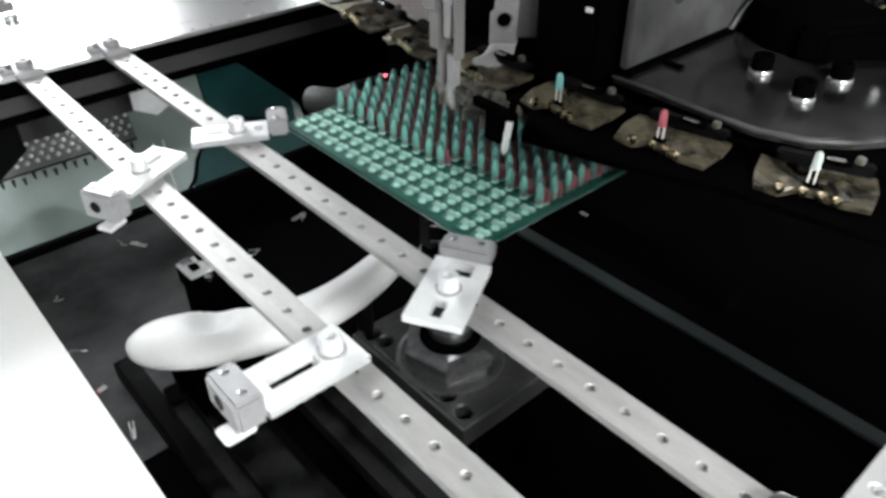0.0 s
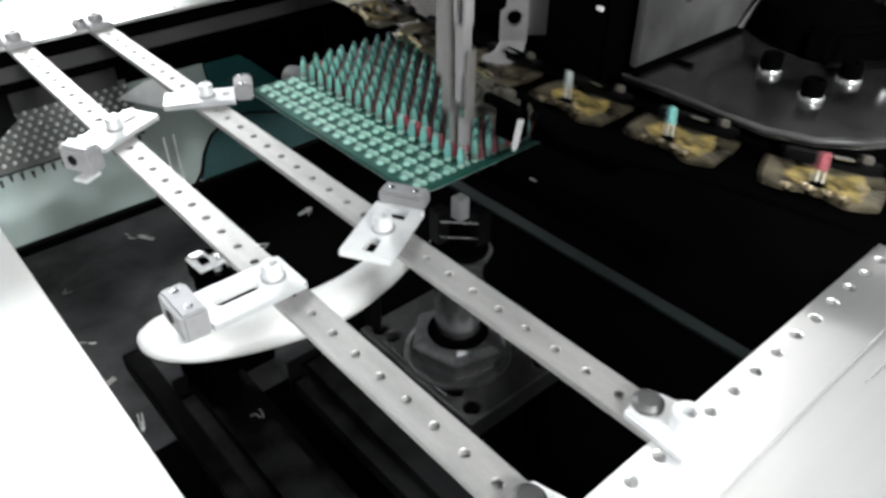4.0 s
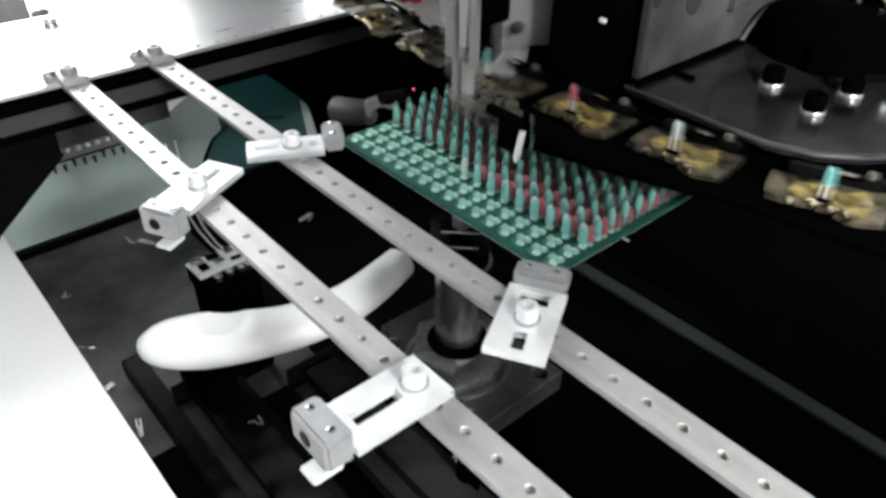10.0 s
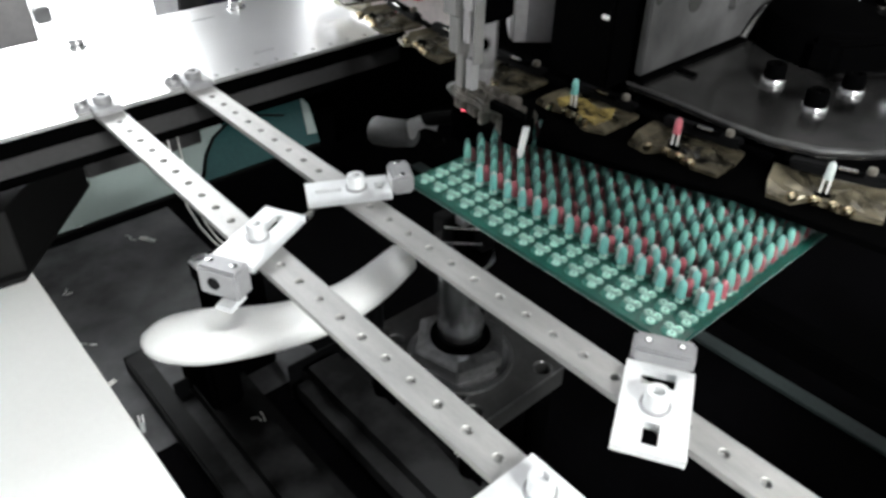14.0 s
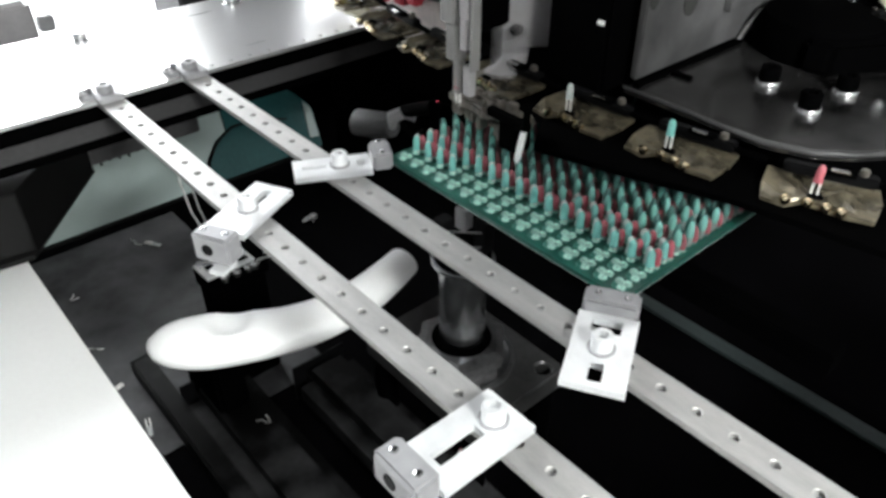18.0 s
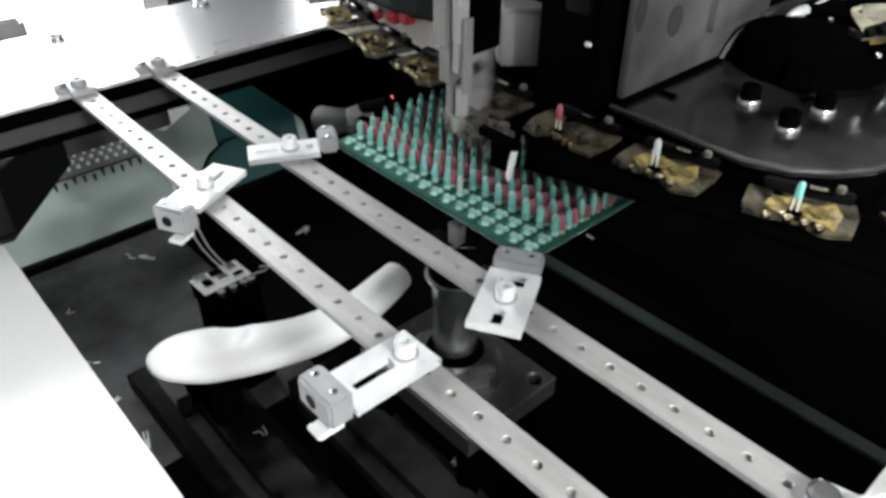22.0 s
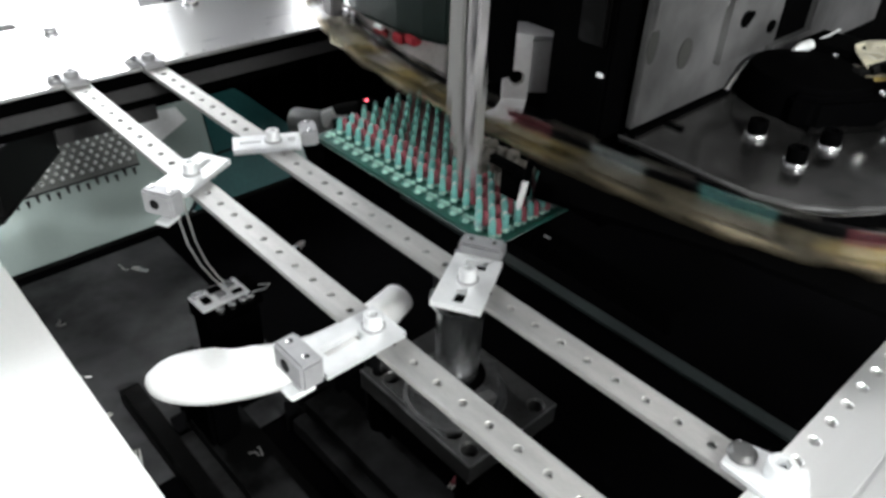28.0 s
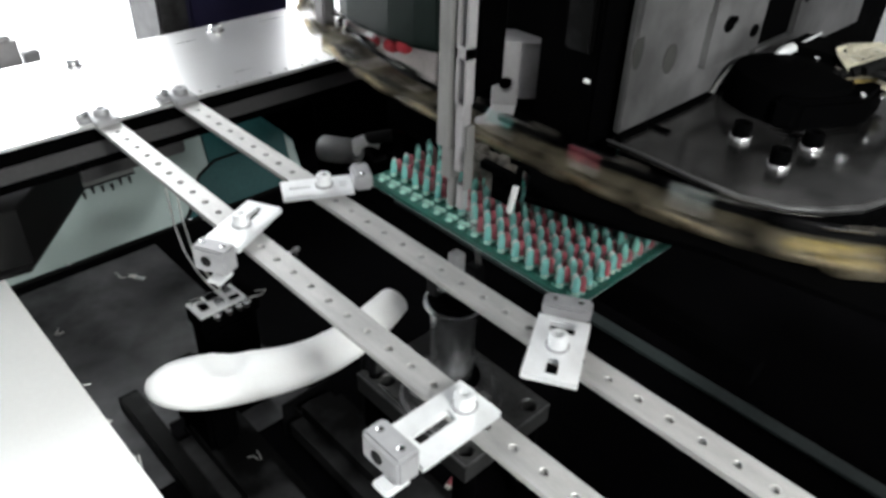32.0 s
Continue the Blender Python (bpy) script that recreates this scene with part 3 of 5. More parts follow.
        lathe(bm, [(0.3, 0), (0.3, 0.2), (0.2, 0.24)], 14)
        part("screw", bm, STEEL, end, loc=(-14.1, y - 0.7, 0.18), smooth=True)
    for y in (0.0, 3.85):
        bm = bmesh.new()
        prism(bm, [(19.6, y - 0.55), (21.3, y - 0.65), (21.5, y + 0.2), (21.2, y + 0.85), (20.2, y + 0.65), (19.5, y + 0.45)], 0.004, 0.28)
        end = part("rail_bracket", bm, ZINC, table, bevel=0.06)
        bm = bmesh.new()
        cap_screw(bm, 0, 0, 0, 0.36, 0.46)
        part("cap_screw", bm, ZINC, end, loc=(20.75, y + 0.1, 0.28), smooth=True)
        bm = bmesh.new()
        lathe(bm, [(0.36, 0), (0.36, 0.12), (0.26, 0.22), (0.1, 0.24)], 18)
        part("button_screw", bm, GREY, end, "black button-head screw", loc=(19.85, y, 0.28), smooth=True)
    build_clamp(table, 10.28, -2.25, 90, 2.16, [(0.4, 1.72, -0.19, 0.19)], length=2.75, top=0.85, low=-0.05)
    build_clamp(table, 9.72, 4.78, -60, 1.35, [(0.22, 0.72, -0.4, 0.4), (1.9, 2.55, -0.18, 0.18)], foot=False, length=2.75, width=1.62, top=0.62)
    build_clamp(table, -1.3, 4.95, -117, 1.1, [(0.2, 0.5, -0.2, 0.2), (1.6, 2.45, -0.12, 0.12)], foot=False, length=2.75, width=1.25, top=0.78)
    build_clamp(table, -0.75, -1.15, 117, 1.35, [(1.75, 2.55, -0.15, 0.15)], length=2.9, width=1.45, top=0.45, low=-0.55)
    return table


table = build_table()


# ---- the circuit board and its lamps ----
KINDS = ("clear", "green", "red")
SPOTS = {"green": (0.1, -0.11), "red": (0.13, 0.15), "clear": (-0.12, 0.1)}


def led_mesh(name, mat, stand, legs=False):
    """A lamp on its legs, the origin at the foot; set lamps have the legs spread in a flared foot."""
    bm = bmesh.new()
    if legs:
        lathe(bm, [(0.14, stand), (0.14, stand + 0.05), (0.122, stand + 0.07), (0.12, stand + 0.34), (0.1, stand + 0.46), (0.04, stand + 0.53)], 12)
        for x in (-0.085, 0.085):
            box(bm, x - 0.03, x + 0.03, -0.03, 0.03, 0, stand, mat=1)
    else:
        lathe(bm, [(0.1, 0.0), (0.11, 0.1), (0.122, stand * 0.7), (0.125, stand)], 10, mat=1)
        lathe(bm, [(0.125, stand + 0.003), (0.132, stand + 0.1), (0.118, stand + 0.28), (0.085, stand + 0.42), (0.035, stand + 0.5)], 10)
    bmesh.ops.recalc_face_normals(bm, faces=bm.faces)
    bmesh.ops.scale(bm, vec=(CM, CM, CM), verts=bm.verts)
    me = bpy.data.meshes.new(name)
    bm.to_mesh(me)
    bm.free()
    me.materials.append(mat)
    me.materials.append(LEG if legs else LEDFOOT)
    me.shade_smooth()
    me.set_sharp_from_angle(angle=0.7)
    return me


STAND = 0.32
# set clear and red lamps carry the rows' shade in their colour
LED = {"green": led_mesh("green_led", LEDG, STAND), "red": led_mesh("red_led", LEDR_SHADE, 0.1), "clear": led_mesh("clear_led", LEDC_SHADE, STAND + 0.06), "loose": led_mesh("loose_led", LEDC, 0.6, True)}
FRESH = {"green": led_mesh("green_led", LEDCY, 0.55, True), "red": led_mesh("red_led", LEDR_LIT, 0.5, True), "clear": led_mesh("clear_led", LEDM, 0.55, True)}
BZ = 0.3               # the board's top


def spot(row, col, kind):
    dx, dy = SPOTS[kind]
    return X0 + PITCH * col + dx, Y0P + ROWP * row + dy


def order(n):
    """Row, column and kind of the lamp that the chain gives up at step n."""
    kind = KINDS[n % 3]
    for first, row, down in ((-57, 3, False), (-9, 2, True), (39, 1, False), (86, 0, True)):
        if first <= n < first + (47 if row == 1 else 48):
            col = (n - first) // 3
            return row, (15 - col) if down else min(col, 15), kind
    return None


def build_board():
    board = thing("circuit_board", 0, 0, 0, "green display circuit board filling up with rows of small lamps", "circuit board")
    x0, x1 = X0 - 0.42, X0 + 15 * PITCH + 0.42
    y0, y1 = Y0P - 0.42, Y0P + 15 * ROWP + 0.42
    bm = bmesh.new()
    box(bm, x0, x1, y0, y1, BZ - 0.16, BZ)
    part("substrate", bm, PCB, board)
    bm = bmesh.new()
    lathe(bm, [(0.26, 0), (0.25, 0.03), (0.22, 0.04)], 10)
    for f in bm.faces:
        f.material_index = 1
    for dx, dy in SPOTS.values():
        n = 8
        rings = [[bm.verts.new((dx + r * math.cos(2 * math.pi * i / n), dy + r * math.sin(2 * math.pi * i / n), z)) for i in range(n)]
                 for r, z in ((0.135, 0.03), (0.12, 0.1), (0.06, 0.1), (0.05, 0.045))]
        for a, b in zip(rings, rings[1:]):
            for i in range(n):
                bm.faces.new((a[i], a[(i + 1) % n], b[(i + 1) % n], b[i]))
    first = part("socket", bm, PAD, board, "pale green three-hole socket", loc=(X0, Y0P, BZ), mats=[PAD, BOSS])
    for row in range(5):
        for col in range(16):
            if row or col:
                share(first, board, (X0 + PITCH * col, Y0P + ROWP * row, BZ))
    bm = bmesh.new()
    box(bm, x0, x1, y0, y1, BZ - 0.175, BZ - 0.164)
    part("underside_mask", bm, UNDER, board, "pale grey underside")
    # soldered legs under the board
    vs, fs = [], []
    for row in range(16):
        for col in range(16):
            for dx, dy in ((-0.08, -0.14), (0.16, 0.0), (-0.08, 0.14)):
                x, y = X0 + PITCH * col + dx, Y0P + ROWP * row + dy
                k = len(vs)
                vs += [((x + a) * CM, (y + b) * CM, (BZ - 0.176) * CM) for a, b in ((-0.07, -0.07), (0.07, -0.07), (0.07, 0.07), (-0.07, 0.07))] + [(x * CM, y * CM, (BZ - 0.4) * CM)]
                fs += [(k, k + 1, k + 4), (k + 1, k + 2, k + 4), (k + 2, k + 3, k + 4), (k + 3, k, k + 4)]
    me = bpy.data.meshes.new("solder_field")
    me.from_pydata(vs, [], fs)
    me.materials.append(TIN)
    s = new("solder_field", me)
    s.parent = board
    tagged(s, "bright soldered leg ends", kind="stuff")
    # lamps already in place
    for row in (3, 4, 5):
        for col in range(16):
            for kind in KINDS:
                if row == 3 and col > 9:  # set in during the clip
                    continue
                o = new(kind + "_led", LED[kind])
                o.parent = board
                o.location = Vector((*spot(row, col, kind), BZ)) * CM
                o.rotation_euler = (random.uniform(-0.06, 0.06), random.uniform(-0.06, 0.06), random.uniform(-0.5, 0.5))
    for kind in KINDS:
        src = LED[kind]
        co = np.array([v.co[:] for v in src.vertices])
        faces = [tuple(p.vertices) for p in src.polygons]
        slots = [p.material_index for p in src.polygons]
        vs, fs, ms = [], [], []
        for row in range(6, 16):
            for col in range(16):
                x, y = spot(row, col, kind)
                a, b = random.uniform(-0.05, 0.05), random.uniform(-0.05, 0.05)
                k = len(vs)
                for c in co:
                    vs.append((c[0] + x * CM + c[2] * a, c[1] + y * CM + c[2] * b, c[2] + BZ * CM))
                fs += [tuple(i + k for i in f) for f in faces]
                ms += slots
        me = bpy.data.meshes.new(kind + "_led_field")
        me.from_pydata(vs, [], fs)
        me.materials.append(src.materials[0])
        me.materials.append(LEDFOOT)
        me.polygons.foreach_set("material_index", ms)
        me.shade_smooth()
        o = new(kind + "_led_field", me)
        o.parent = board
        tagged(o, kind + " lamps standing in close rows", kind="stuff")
    return board


board = build_board()

# ---- the chain of clips ----
STEP, PHASE = 0.2345, 6.2
STOPS = [(-9.5, 14.2, 2.2), (-5.6, 12.9, 2.1), (-1.7, 12.0, 2.0), (2.2, 11.6, 2.0), (6.2, 11.5, 2.0), (10.3, 11.6, 2.0), (14.2, 11.9, 2.0), (18.6, 12.75, 2.0), (22.3, 15.2, 2.0), (24.0, 19.2, 2.0),
         (24.6, 23.4, 2.0), (24.0, 27.6, 1.0), (22.0, 31.4, 0.0), (18.4, 33.6, -1.0), (14.2, 34.4, -1.0), (10.0, 34.6, -1.0), (5.8, 34.6, -1.0), (1.6, 34.6, -1.0), (-2.6, 34.6, -1.0),
         (-6.8, 34.4, -1.0), (-11.0, 33.4, -1.0), (-14.6, 31.2, -1.0), (-16.8, 27.6, 0.0), (-17.2, 23.4, 1.0), (-15.8, 19.4, 2.0), (-13.0, 16.4, 2.2)]
PICK, LOADER = 4, 10   # where the arm takes a lamp, and where the chain is loaded


def stop(i):
    """The place and the heading of stop i of the closed chain."""
    n = len(STOPS)
    x, y, z = STOPS[i % n]
    a, b = STOPS[(i - 1) % n], STOPS[(i + 1) % n]
    return x, y, z, math.degrees(math.atan2(b[1] - a[1], b[0] - a[0]))


def step_time(n):
    if n < -9:      # a little quicker before the first row change
        return 1.95 + 0.225 * (n + 18)
    early = 0.045 if n < 0 or 20 <= n < 28 or 39 <= n < 53 or 61 <= n < 66 else 0.08 if 73 <= n < 86 else 0.0
    return PHASE - early + STEP * (n + (1 if n >= 86 else 0))  # one beat is left out at the last row change


FIRST, LAST = -26, 110


def warped(bm, outline, z, thick, seed):
    """A crumpled thin sheet: rings drawn in from an outline, each point a little up or down."""
    rng = random.Random(seed)
    cx, cy = sum(p[0] for p in outline) / len(outline), sum(p[1] for p in outline) / len(outline)
    top, low = [], []
    for k in (1.0, 0.72, 0.42, 0.15):
        up, dn = [], []
        for x, y in outline:
            h = z + rng.uniform(-0.09, 0.09) * (0.6 if k < 0.3 else 1.0)
            px, py = cx + (x - cx) * k, cy + (y - cy) * k
            up.append(bm.verts.new((px, py, h)))
            dn.append(bm.verts.new((px, py, h - thick)))
        top.append(up)
        low.append(dn)
    n = len(outline)
    for rings, flip in ((top, False), (low, True)):
        for a, b in zip(rings, rings[1:]):
            for i in range(n):
                f = (a[i], a[(i + 1) % n], b[(i + 1) % n], b[i])
                bm.faces.new(f[::-1] if flip else f)
        bm.faces.new(rings[-1][::-1] if flip else rings[-1])
    for i in range(n):
        bm.faces.new((low[0][i], low[0][(i + 1) % n], top[0][(i + 1) % n], top[0][i]))


def build_clip(film):
    clip = thing("chain_clip", 0, 0, 0, "small grey metal chain clip with brass contacts", "chain clip", "clips of the feed chain")
    bm = bmesh.new()
    warped(bm, [(-1.45, 1.5), (-1.5, 0.45), (-1.42, -0.25), (-0.75, -0.4), (-0.3, -0.22), (0.25, -0.32), (0.9, -0.5), (1.65, -0.35), (1.8, 0.6), (1.72, 1.5), (0.8, 1.62), (-0.5, 1.58)], -0.1, 0.12, 5 if film else 2)
    plate = part("carrier_plate", bm, TAPE, clip)
    if film:
        tagged(clip, "small metal chain clip holding a scrap of amber film")
        bm = bmesh.new()
        warped(bm, [(-0.9, 0.25), (-0.5, -0.1), (0.1, 0.05), (0.6, -0.3), (1.15, -0.3), (1.35, 0.4), (1.1, 0.95), (0.5, 0.8), (-0.2, 0.95), (-0.7, 0.8)], 0.06, 0.05, 9)
        part("film", bm, FILM, plate, "translucent amber film")
    bm = bmesh.new()
    box(bm, -1.05, 1.6, 1.2, 1.6, 0.004, 0.34)
    part("link", bm, DARK, clip, bevel=0.06)
    bm = bmesh.new()
    box(bm, 1.6, 2.6, 1.25, 1.5, 0.05, 0.2)
    part("link_bar", bm, BLACK, clip, bevel=0.03)
    for x, y in ((-0.75, -0.28), (-0.15, -0.2), (0.35, -0.28), (0.75, -0.38)):
        bm = bmesh.new()
        lathe(bm, [(0.12, -0.2), (0.17, -0.1), (0.15, 0.05), (0.06, 0.09)], 10)
        part("contact", bm, GOLD, clip, loc=(x, y, 0), smooth=True)
    bm = bmesh.new()
    box(bm, -0.22, 0.22, -0.1, 0.1, 0.0, 0.14)
    part("jaw", bm, BLACK, clip, bevel=0.04)
    bm = bmesh.new()
    lathe(bm, [(0.14, 0.3), (0.14, 0.5), (0.09, 0.54)], 10)
    part("rivet", bm, BROWN, clip, loc=(1.15, 1.4, 0), smooth=True)
    bm = bmesh.new()
    box(bm, 0.25, 0.75, 0.9, 1.0, 0.5, 0.56)
    part("spring_strip", bm, STEEL, clip, "thin bright spring strip")
    bm = bmesh.new()
    box(bm, 0.1, 0.95, 1.0, 1.3, 0.34, 0.5)
    part("strip_holder", bm, BLACK, clip)
    return clip


plain, filmed = build_clip(False), build_clip(True)
clips = [filmed, plain] + [copy_thing(filmed if k in (13, 16, 17, 18, 19, 22, 23, 24, 25) else plain, Matrix.Identity(4)) for k in range(2, len(STOPS))]


def build_magazine():
    mag = thing("lamp_magazine", STOPS[LOADER][0], STOPS[LOADER][1], 2.0, "grey sheet-metal magazine trough that feeds lamps", "magazine")
    bm = bmesh.new()
    box(bm, 0.6, 74, -0.5, 0.5, -0.3, -0.1)
    part("trough_floor", bm, GREY, mag)
    for y in (-0.6, 0.5):
        bm = bmesh.new()
        box(bm, 0.6, 74, y, y + 0.1, -0.3, 0.4)
        part("trough_side", bm, GREY, mag)


build_magazine()

# lamps that the head sets in during the clip: parts of the board, keyed in its space
fresh = []
for n in range(-29, 112):
    place = order(n)
    if place and not (place[0] == 3 and place[1] <= 9):
        o = new(place[2] + "_led", FRESH[place[2]])
        o.parent = board
        fresh.append((n, place, o))


# ---- the insertion head ----
def build_head():
    head = thing("insertion_head", H[0], H[1], 0, "steel insertion head with sliding chuck bars and dark housings", "machine head")
    chuck = new("chuck")
    chuck.parent = head
    tagged(chuck, "bright sliding chuck bars")
    bm = bmesh.new()
    prism(bm, [(-0.98, -0.3), (-0.32, -0.3), (-0.32, 0.35), (-0.98, 0.35)], 5.6, 22)
    prism(bm, [(-0.82, -0.2), (-0.3, -0.2), (-0.3, 0.3), (-0.82, 0.3)], 4.4, 5.6)
    prism(bm, [(-0.56, -0.12), (-0.25, -0.12), (-0.25, 0.2), (-0.56, 0.2)], 3.3, 4.4)
    part("chuck_bar", bm, CHUCKM, chuck, bevel=0.05)
    bm = bmesh.new()
    for z in (8.9, 12.2, 15.5):
        box(bm, -0.2, 0.3, -0.25, 0.15, z, z + 0.4)
    box(bm, -0.2, -0.1, -0.25, 0.15, 7.4, 22)
    box(bm, 0.2, 0.3, -0.25, 0.15, 7.4, 22)
    part("slotted_bar", bm, ARMP, chuck, "slotted pale grey bar", bevel=0.02)
    bm = bmesh.new()
    box(bm, -0.2, 0.3, 0.16, 0.24, 7.4, 22)
    part("bar_backing", bm, BLACK, chuck)
    bm = bmesh.new()
    prism(bm, [(-0.17, -0.22), (0.24, -0.22), (0.24, 0.15), (-0.17, 0.15)], 5.9, 7.396)
    prism(bm, [(-0.14, -0.22), (0.14, -0.22), (0.14, 0.15), (-0.14, 0.15)], 4.9, 5.9)
    part("tongue", bm, ARMP, chuck, "pale tongue under the slotted bar", bevel=0.03)
    bm = bmesh.new()
    box(bm, 0.32, 0.42, -0.2, 0.15, 4.3, 6.7)
    part("side_blade", bm, CHUCKM, chuck)
    bm = bmesh.new()
    box(bm, -0.05, 0.3, -0.15, 0.15, 3.4, 4.4)
    part("jaw", bm, ARMP, chuck, bevel=0.04)
    # guides and dark housing behind
    bm = bmesh.new()
    box(bm, -1.35, -0.1, 0.6, 2.0, 5.2, 24)
    part("rear_housing", bm, BLACK, head, bevel=0.1)
    bm = bmesh.new()
    prism(bm, [(0.75, 0.75), (1.55, 0.8), (1.6, 1.5), (0.7, 1.45)], 1.52, 2.5)
    part("nozzle_block", bm, BLACK, head, bevel=0.05)
    bm = bmesh.new()
    box(bm, 1.55, 2.0, 0.5, 0.85, 2.62, 2.85)
    box(bm, 0.2, 1.58, 0.75, 1.0, 2.504, 2.8)
    part("nozzle_arm", bm, BLACK, head)
    # toothed cutter bar under the bars, with two springs
    bm = bmesh.new()
    prism(bm, [(-2.6, 1.5), (-1.9, 1.25), (-1.2, 1.35), (-0.6, 1.2), (-0.2, 1.5), (0.5, 1.3), (0.9, 1.5), (1.3, 1.75), (1.0, 2.3), (0.2, 2.15), (-0.6, 2.35), (-2.0, 2.2)], 1.9, 2.3)
    part("cutter_bar", bm, BROWN, head, "oily dark toothed cutter bar", bevel=0.1)
    rng = random.Random(12)
    for k in range(9):
        bm = bmesh.new()
        a, h = rng.uniform(0.12, 0.22), rng.uniform(0.2, 0.55)
        prism(bm, [(-a, -0.2), (a * 0.8, -0.25), (a, 0.2), (-a * 0.7, 0.25)], 1.9 - h, 1.9)
        part("cutter_tooth", bm, BROWN, head, loc=(-2.2 + 0.36 * k, 1.6 + rng.uniform(-0.15, 0.2), 0), bevel=0.05)
        bm = bmesh.new()
        prism(bm, [(-a, -0.15), (a, -0.2), (a * 0.8, 0.2), (-a * 0.9, 0.15)], 2.3, 2.3 + h * 0.8)
        part("cutter_lug", bm, BROWN, head, loc=(-2.1 + 0.36 * k, 1.75 + rng.uniform(-0.2, 0.2), 0), bevel=0.05)
    for k in range(2):
        bm = bmesh.new()
        tube(bm, [(-1.6 + 0.9 * k, 1.4, 2.3), (-1.4 + 0.9 * k, 1.3, 2.7), (-0.9 + 0.8 * k, 1.5, 2.65), (-0.5 + 0.9 * k, 1.8, 2.3)], 0.06, 6)
        part("spring", bm, BROWN, head, smooth=True)
    # transfer arm: a drilled upright plate with a bent finger, turned towards the rails
    turn = Matrix.Translation((-2.77, 5.14, 3.51)) @ Matrix.Rotation(math.atan2(0.75, 0.66), 4, "Z") @ Matrix.Rotation(radians(90), 4, "X")
    arm = new("transfer_arm")
    arm.parent = head
    tagged(arm, "pale grey drilled transfer arm with a curved finger")
    bm = bmesh.new()
    holed_strip(bm, [(-0.52, 0.5, -0.86, 0.6, 0.0, 0.0), (-0.52, 0.5, 0.6, 1.75, None, None)], 0.0, -0.3, 0.28, 0.29, 20)
    bmesh.ops.transform(bm, matrix=turn, verts=bm.verts)
    part("arm_plate", bm, ARMP, arm)
    # black disc at the bottom of the arm's hole, darkening it
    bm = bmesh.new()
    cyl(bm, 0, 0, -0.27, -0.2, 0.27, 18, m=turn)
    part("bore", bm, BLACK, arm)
    bm = bmesh.new()
    prism(bm, [(-0.4, -0.8), (-0.75, -1.32), (-1.23, -1.45), (-1.0, -1.78), (-0.16, -1.95), (0.32, -1.5), (0.5, -0.86)], -0.3, 0.02)
    for v in bm.verts:
        v.co.z += max(0.0, -0.8 - v.co.y) * 0.35
    bmesh.ops.transform(bm, matrix=turn, verts=bm.verts)
    part("finger", bm, ARMP, arm, bevel=0.07)
    bm = bmesh.new()
    box(bm, -0.3, 2.4, -0.95, 1.4, -2.8, -0.75, m=turn)
    part("arm_box", bm, ARMP, head, "pale grey box behind the arm", bevel=0.15)
    bm = bmesh.new()
    box(bm, 2.45, 2.7, -0.7, 1.2, -2.0, -0.9, m=turn)
    part("box_flange", bm, GREY, head, bevel=0.08)
    bm = bmesh.new()
    lathe(bm, [(0.16, 0), (0.3, 0.1), (0.3, 0.8), (0.16, 0.9)], 14)
    part("white_roller", bm, PLASTIC, head, loc=(-2.3, 5.9, 7.1), smooth=True)
    return head, chuck, arm


head, chuck, arm = build_head()


def build_housing():
    h = thing("head_housing", 0, 0, 0, "black machine housing round the board, with an unseen shading box above", "machine housing")
    # unseen box overhead, added for shade and dark reflections
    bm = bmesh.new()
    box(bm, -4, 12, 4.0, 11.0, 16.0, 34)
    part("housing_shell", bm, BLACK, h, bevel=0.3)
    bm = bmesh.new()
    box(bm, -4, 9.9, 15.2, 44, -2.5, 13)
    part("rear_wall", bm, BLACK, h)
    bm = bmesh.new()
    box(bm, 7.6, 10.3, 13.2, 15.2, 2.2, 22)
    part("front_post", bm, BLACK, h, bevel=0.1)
    # joins the added overhead box to the rear wall, also out of view
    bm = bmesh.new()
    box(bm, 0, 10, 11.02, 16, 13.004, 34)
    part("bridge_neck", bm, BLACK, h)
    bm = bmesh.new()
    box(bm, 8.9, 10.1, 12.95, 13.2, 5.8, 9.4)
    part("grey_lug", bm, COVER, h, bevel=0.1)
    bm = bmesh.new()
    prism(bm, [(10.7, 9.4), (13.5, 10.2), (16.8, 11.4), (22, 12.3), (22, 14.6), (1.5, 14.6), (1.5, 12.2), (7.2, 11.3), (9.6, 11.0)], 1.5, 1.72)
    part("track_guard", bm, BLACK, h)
    bm = bmesh.new()
    box(bm, -0.12, 0.12, -0.05, 0.05, -0.07, 0.07)
    part("white_mark", bm, PLASTIC, h, loc=(10.0, 13.15, 4.8))


build_housing()


def build_pointer():
    p = thing("white_pin", 10.95, 8.5, 2.15, "short white ceramic pin hanging from the head", "pin")
    bm = bmesh.new()
    m = Matrix.Rotation(radians(10), 4, "Y")
    lathe(bm, [(0.03, -0.74), (0.1, -0.6), (0.11, -0.5), (0.11, 0.48), (0.09, 0.54)], 12)
    bmesh.ops.transform(bm, matrix=m, verts=bm.verts)
    part("pin_body", bm, PLASTIC, p, smooth=True)
    bm = bmesh.new()
    cyl(bm, 0, 0, 0.56, 1.2, 0.13, 10, m=m)
    part("pin_holder", bm, BLACK, p, smooth=True)
    bm = bmesh.new()
    tube(bm, [(0.1, 0.0, 0.75), (0.22, -0.05, 0.95), (0.2, 0.1, 1.15)], 0.04, 6)
    part("clip_wire", bm, STEEL, p, smooth=True)


build_pointer()


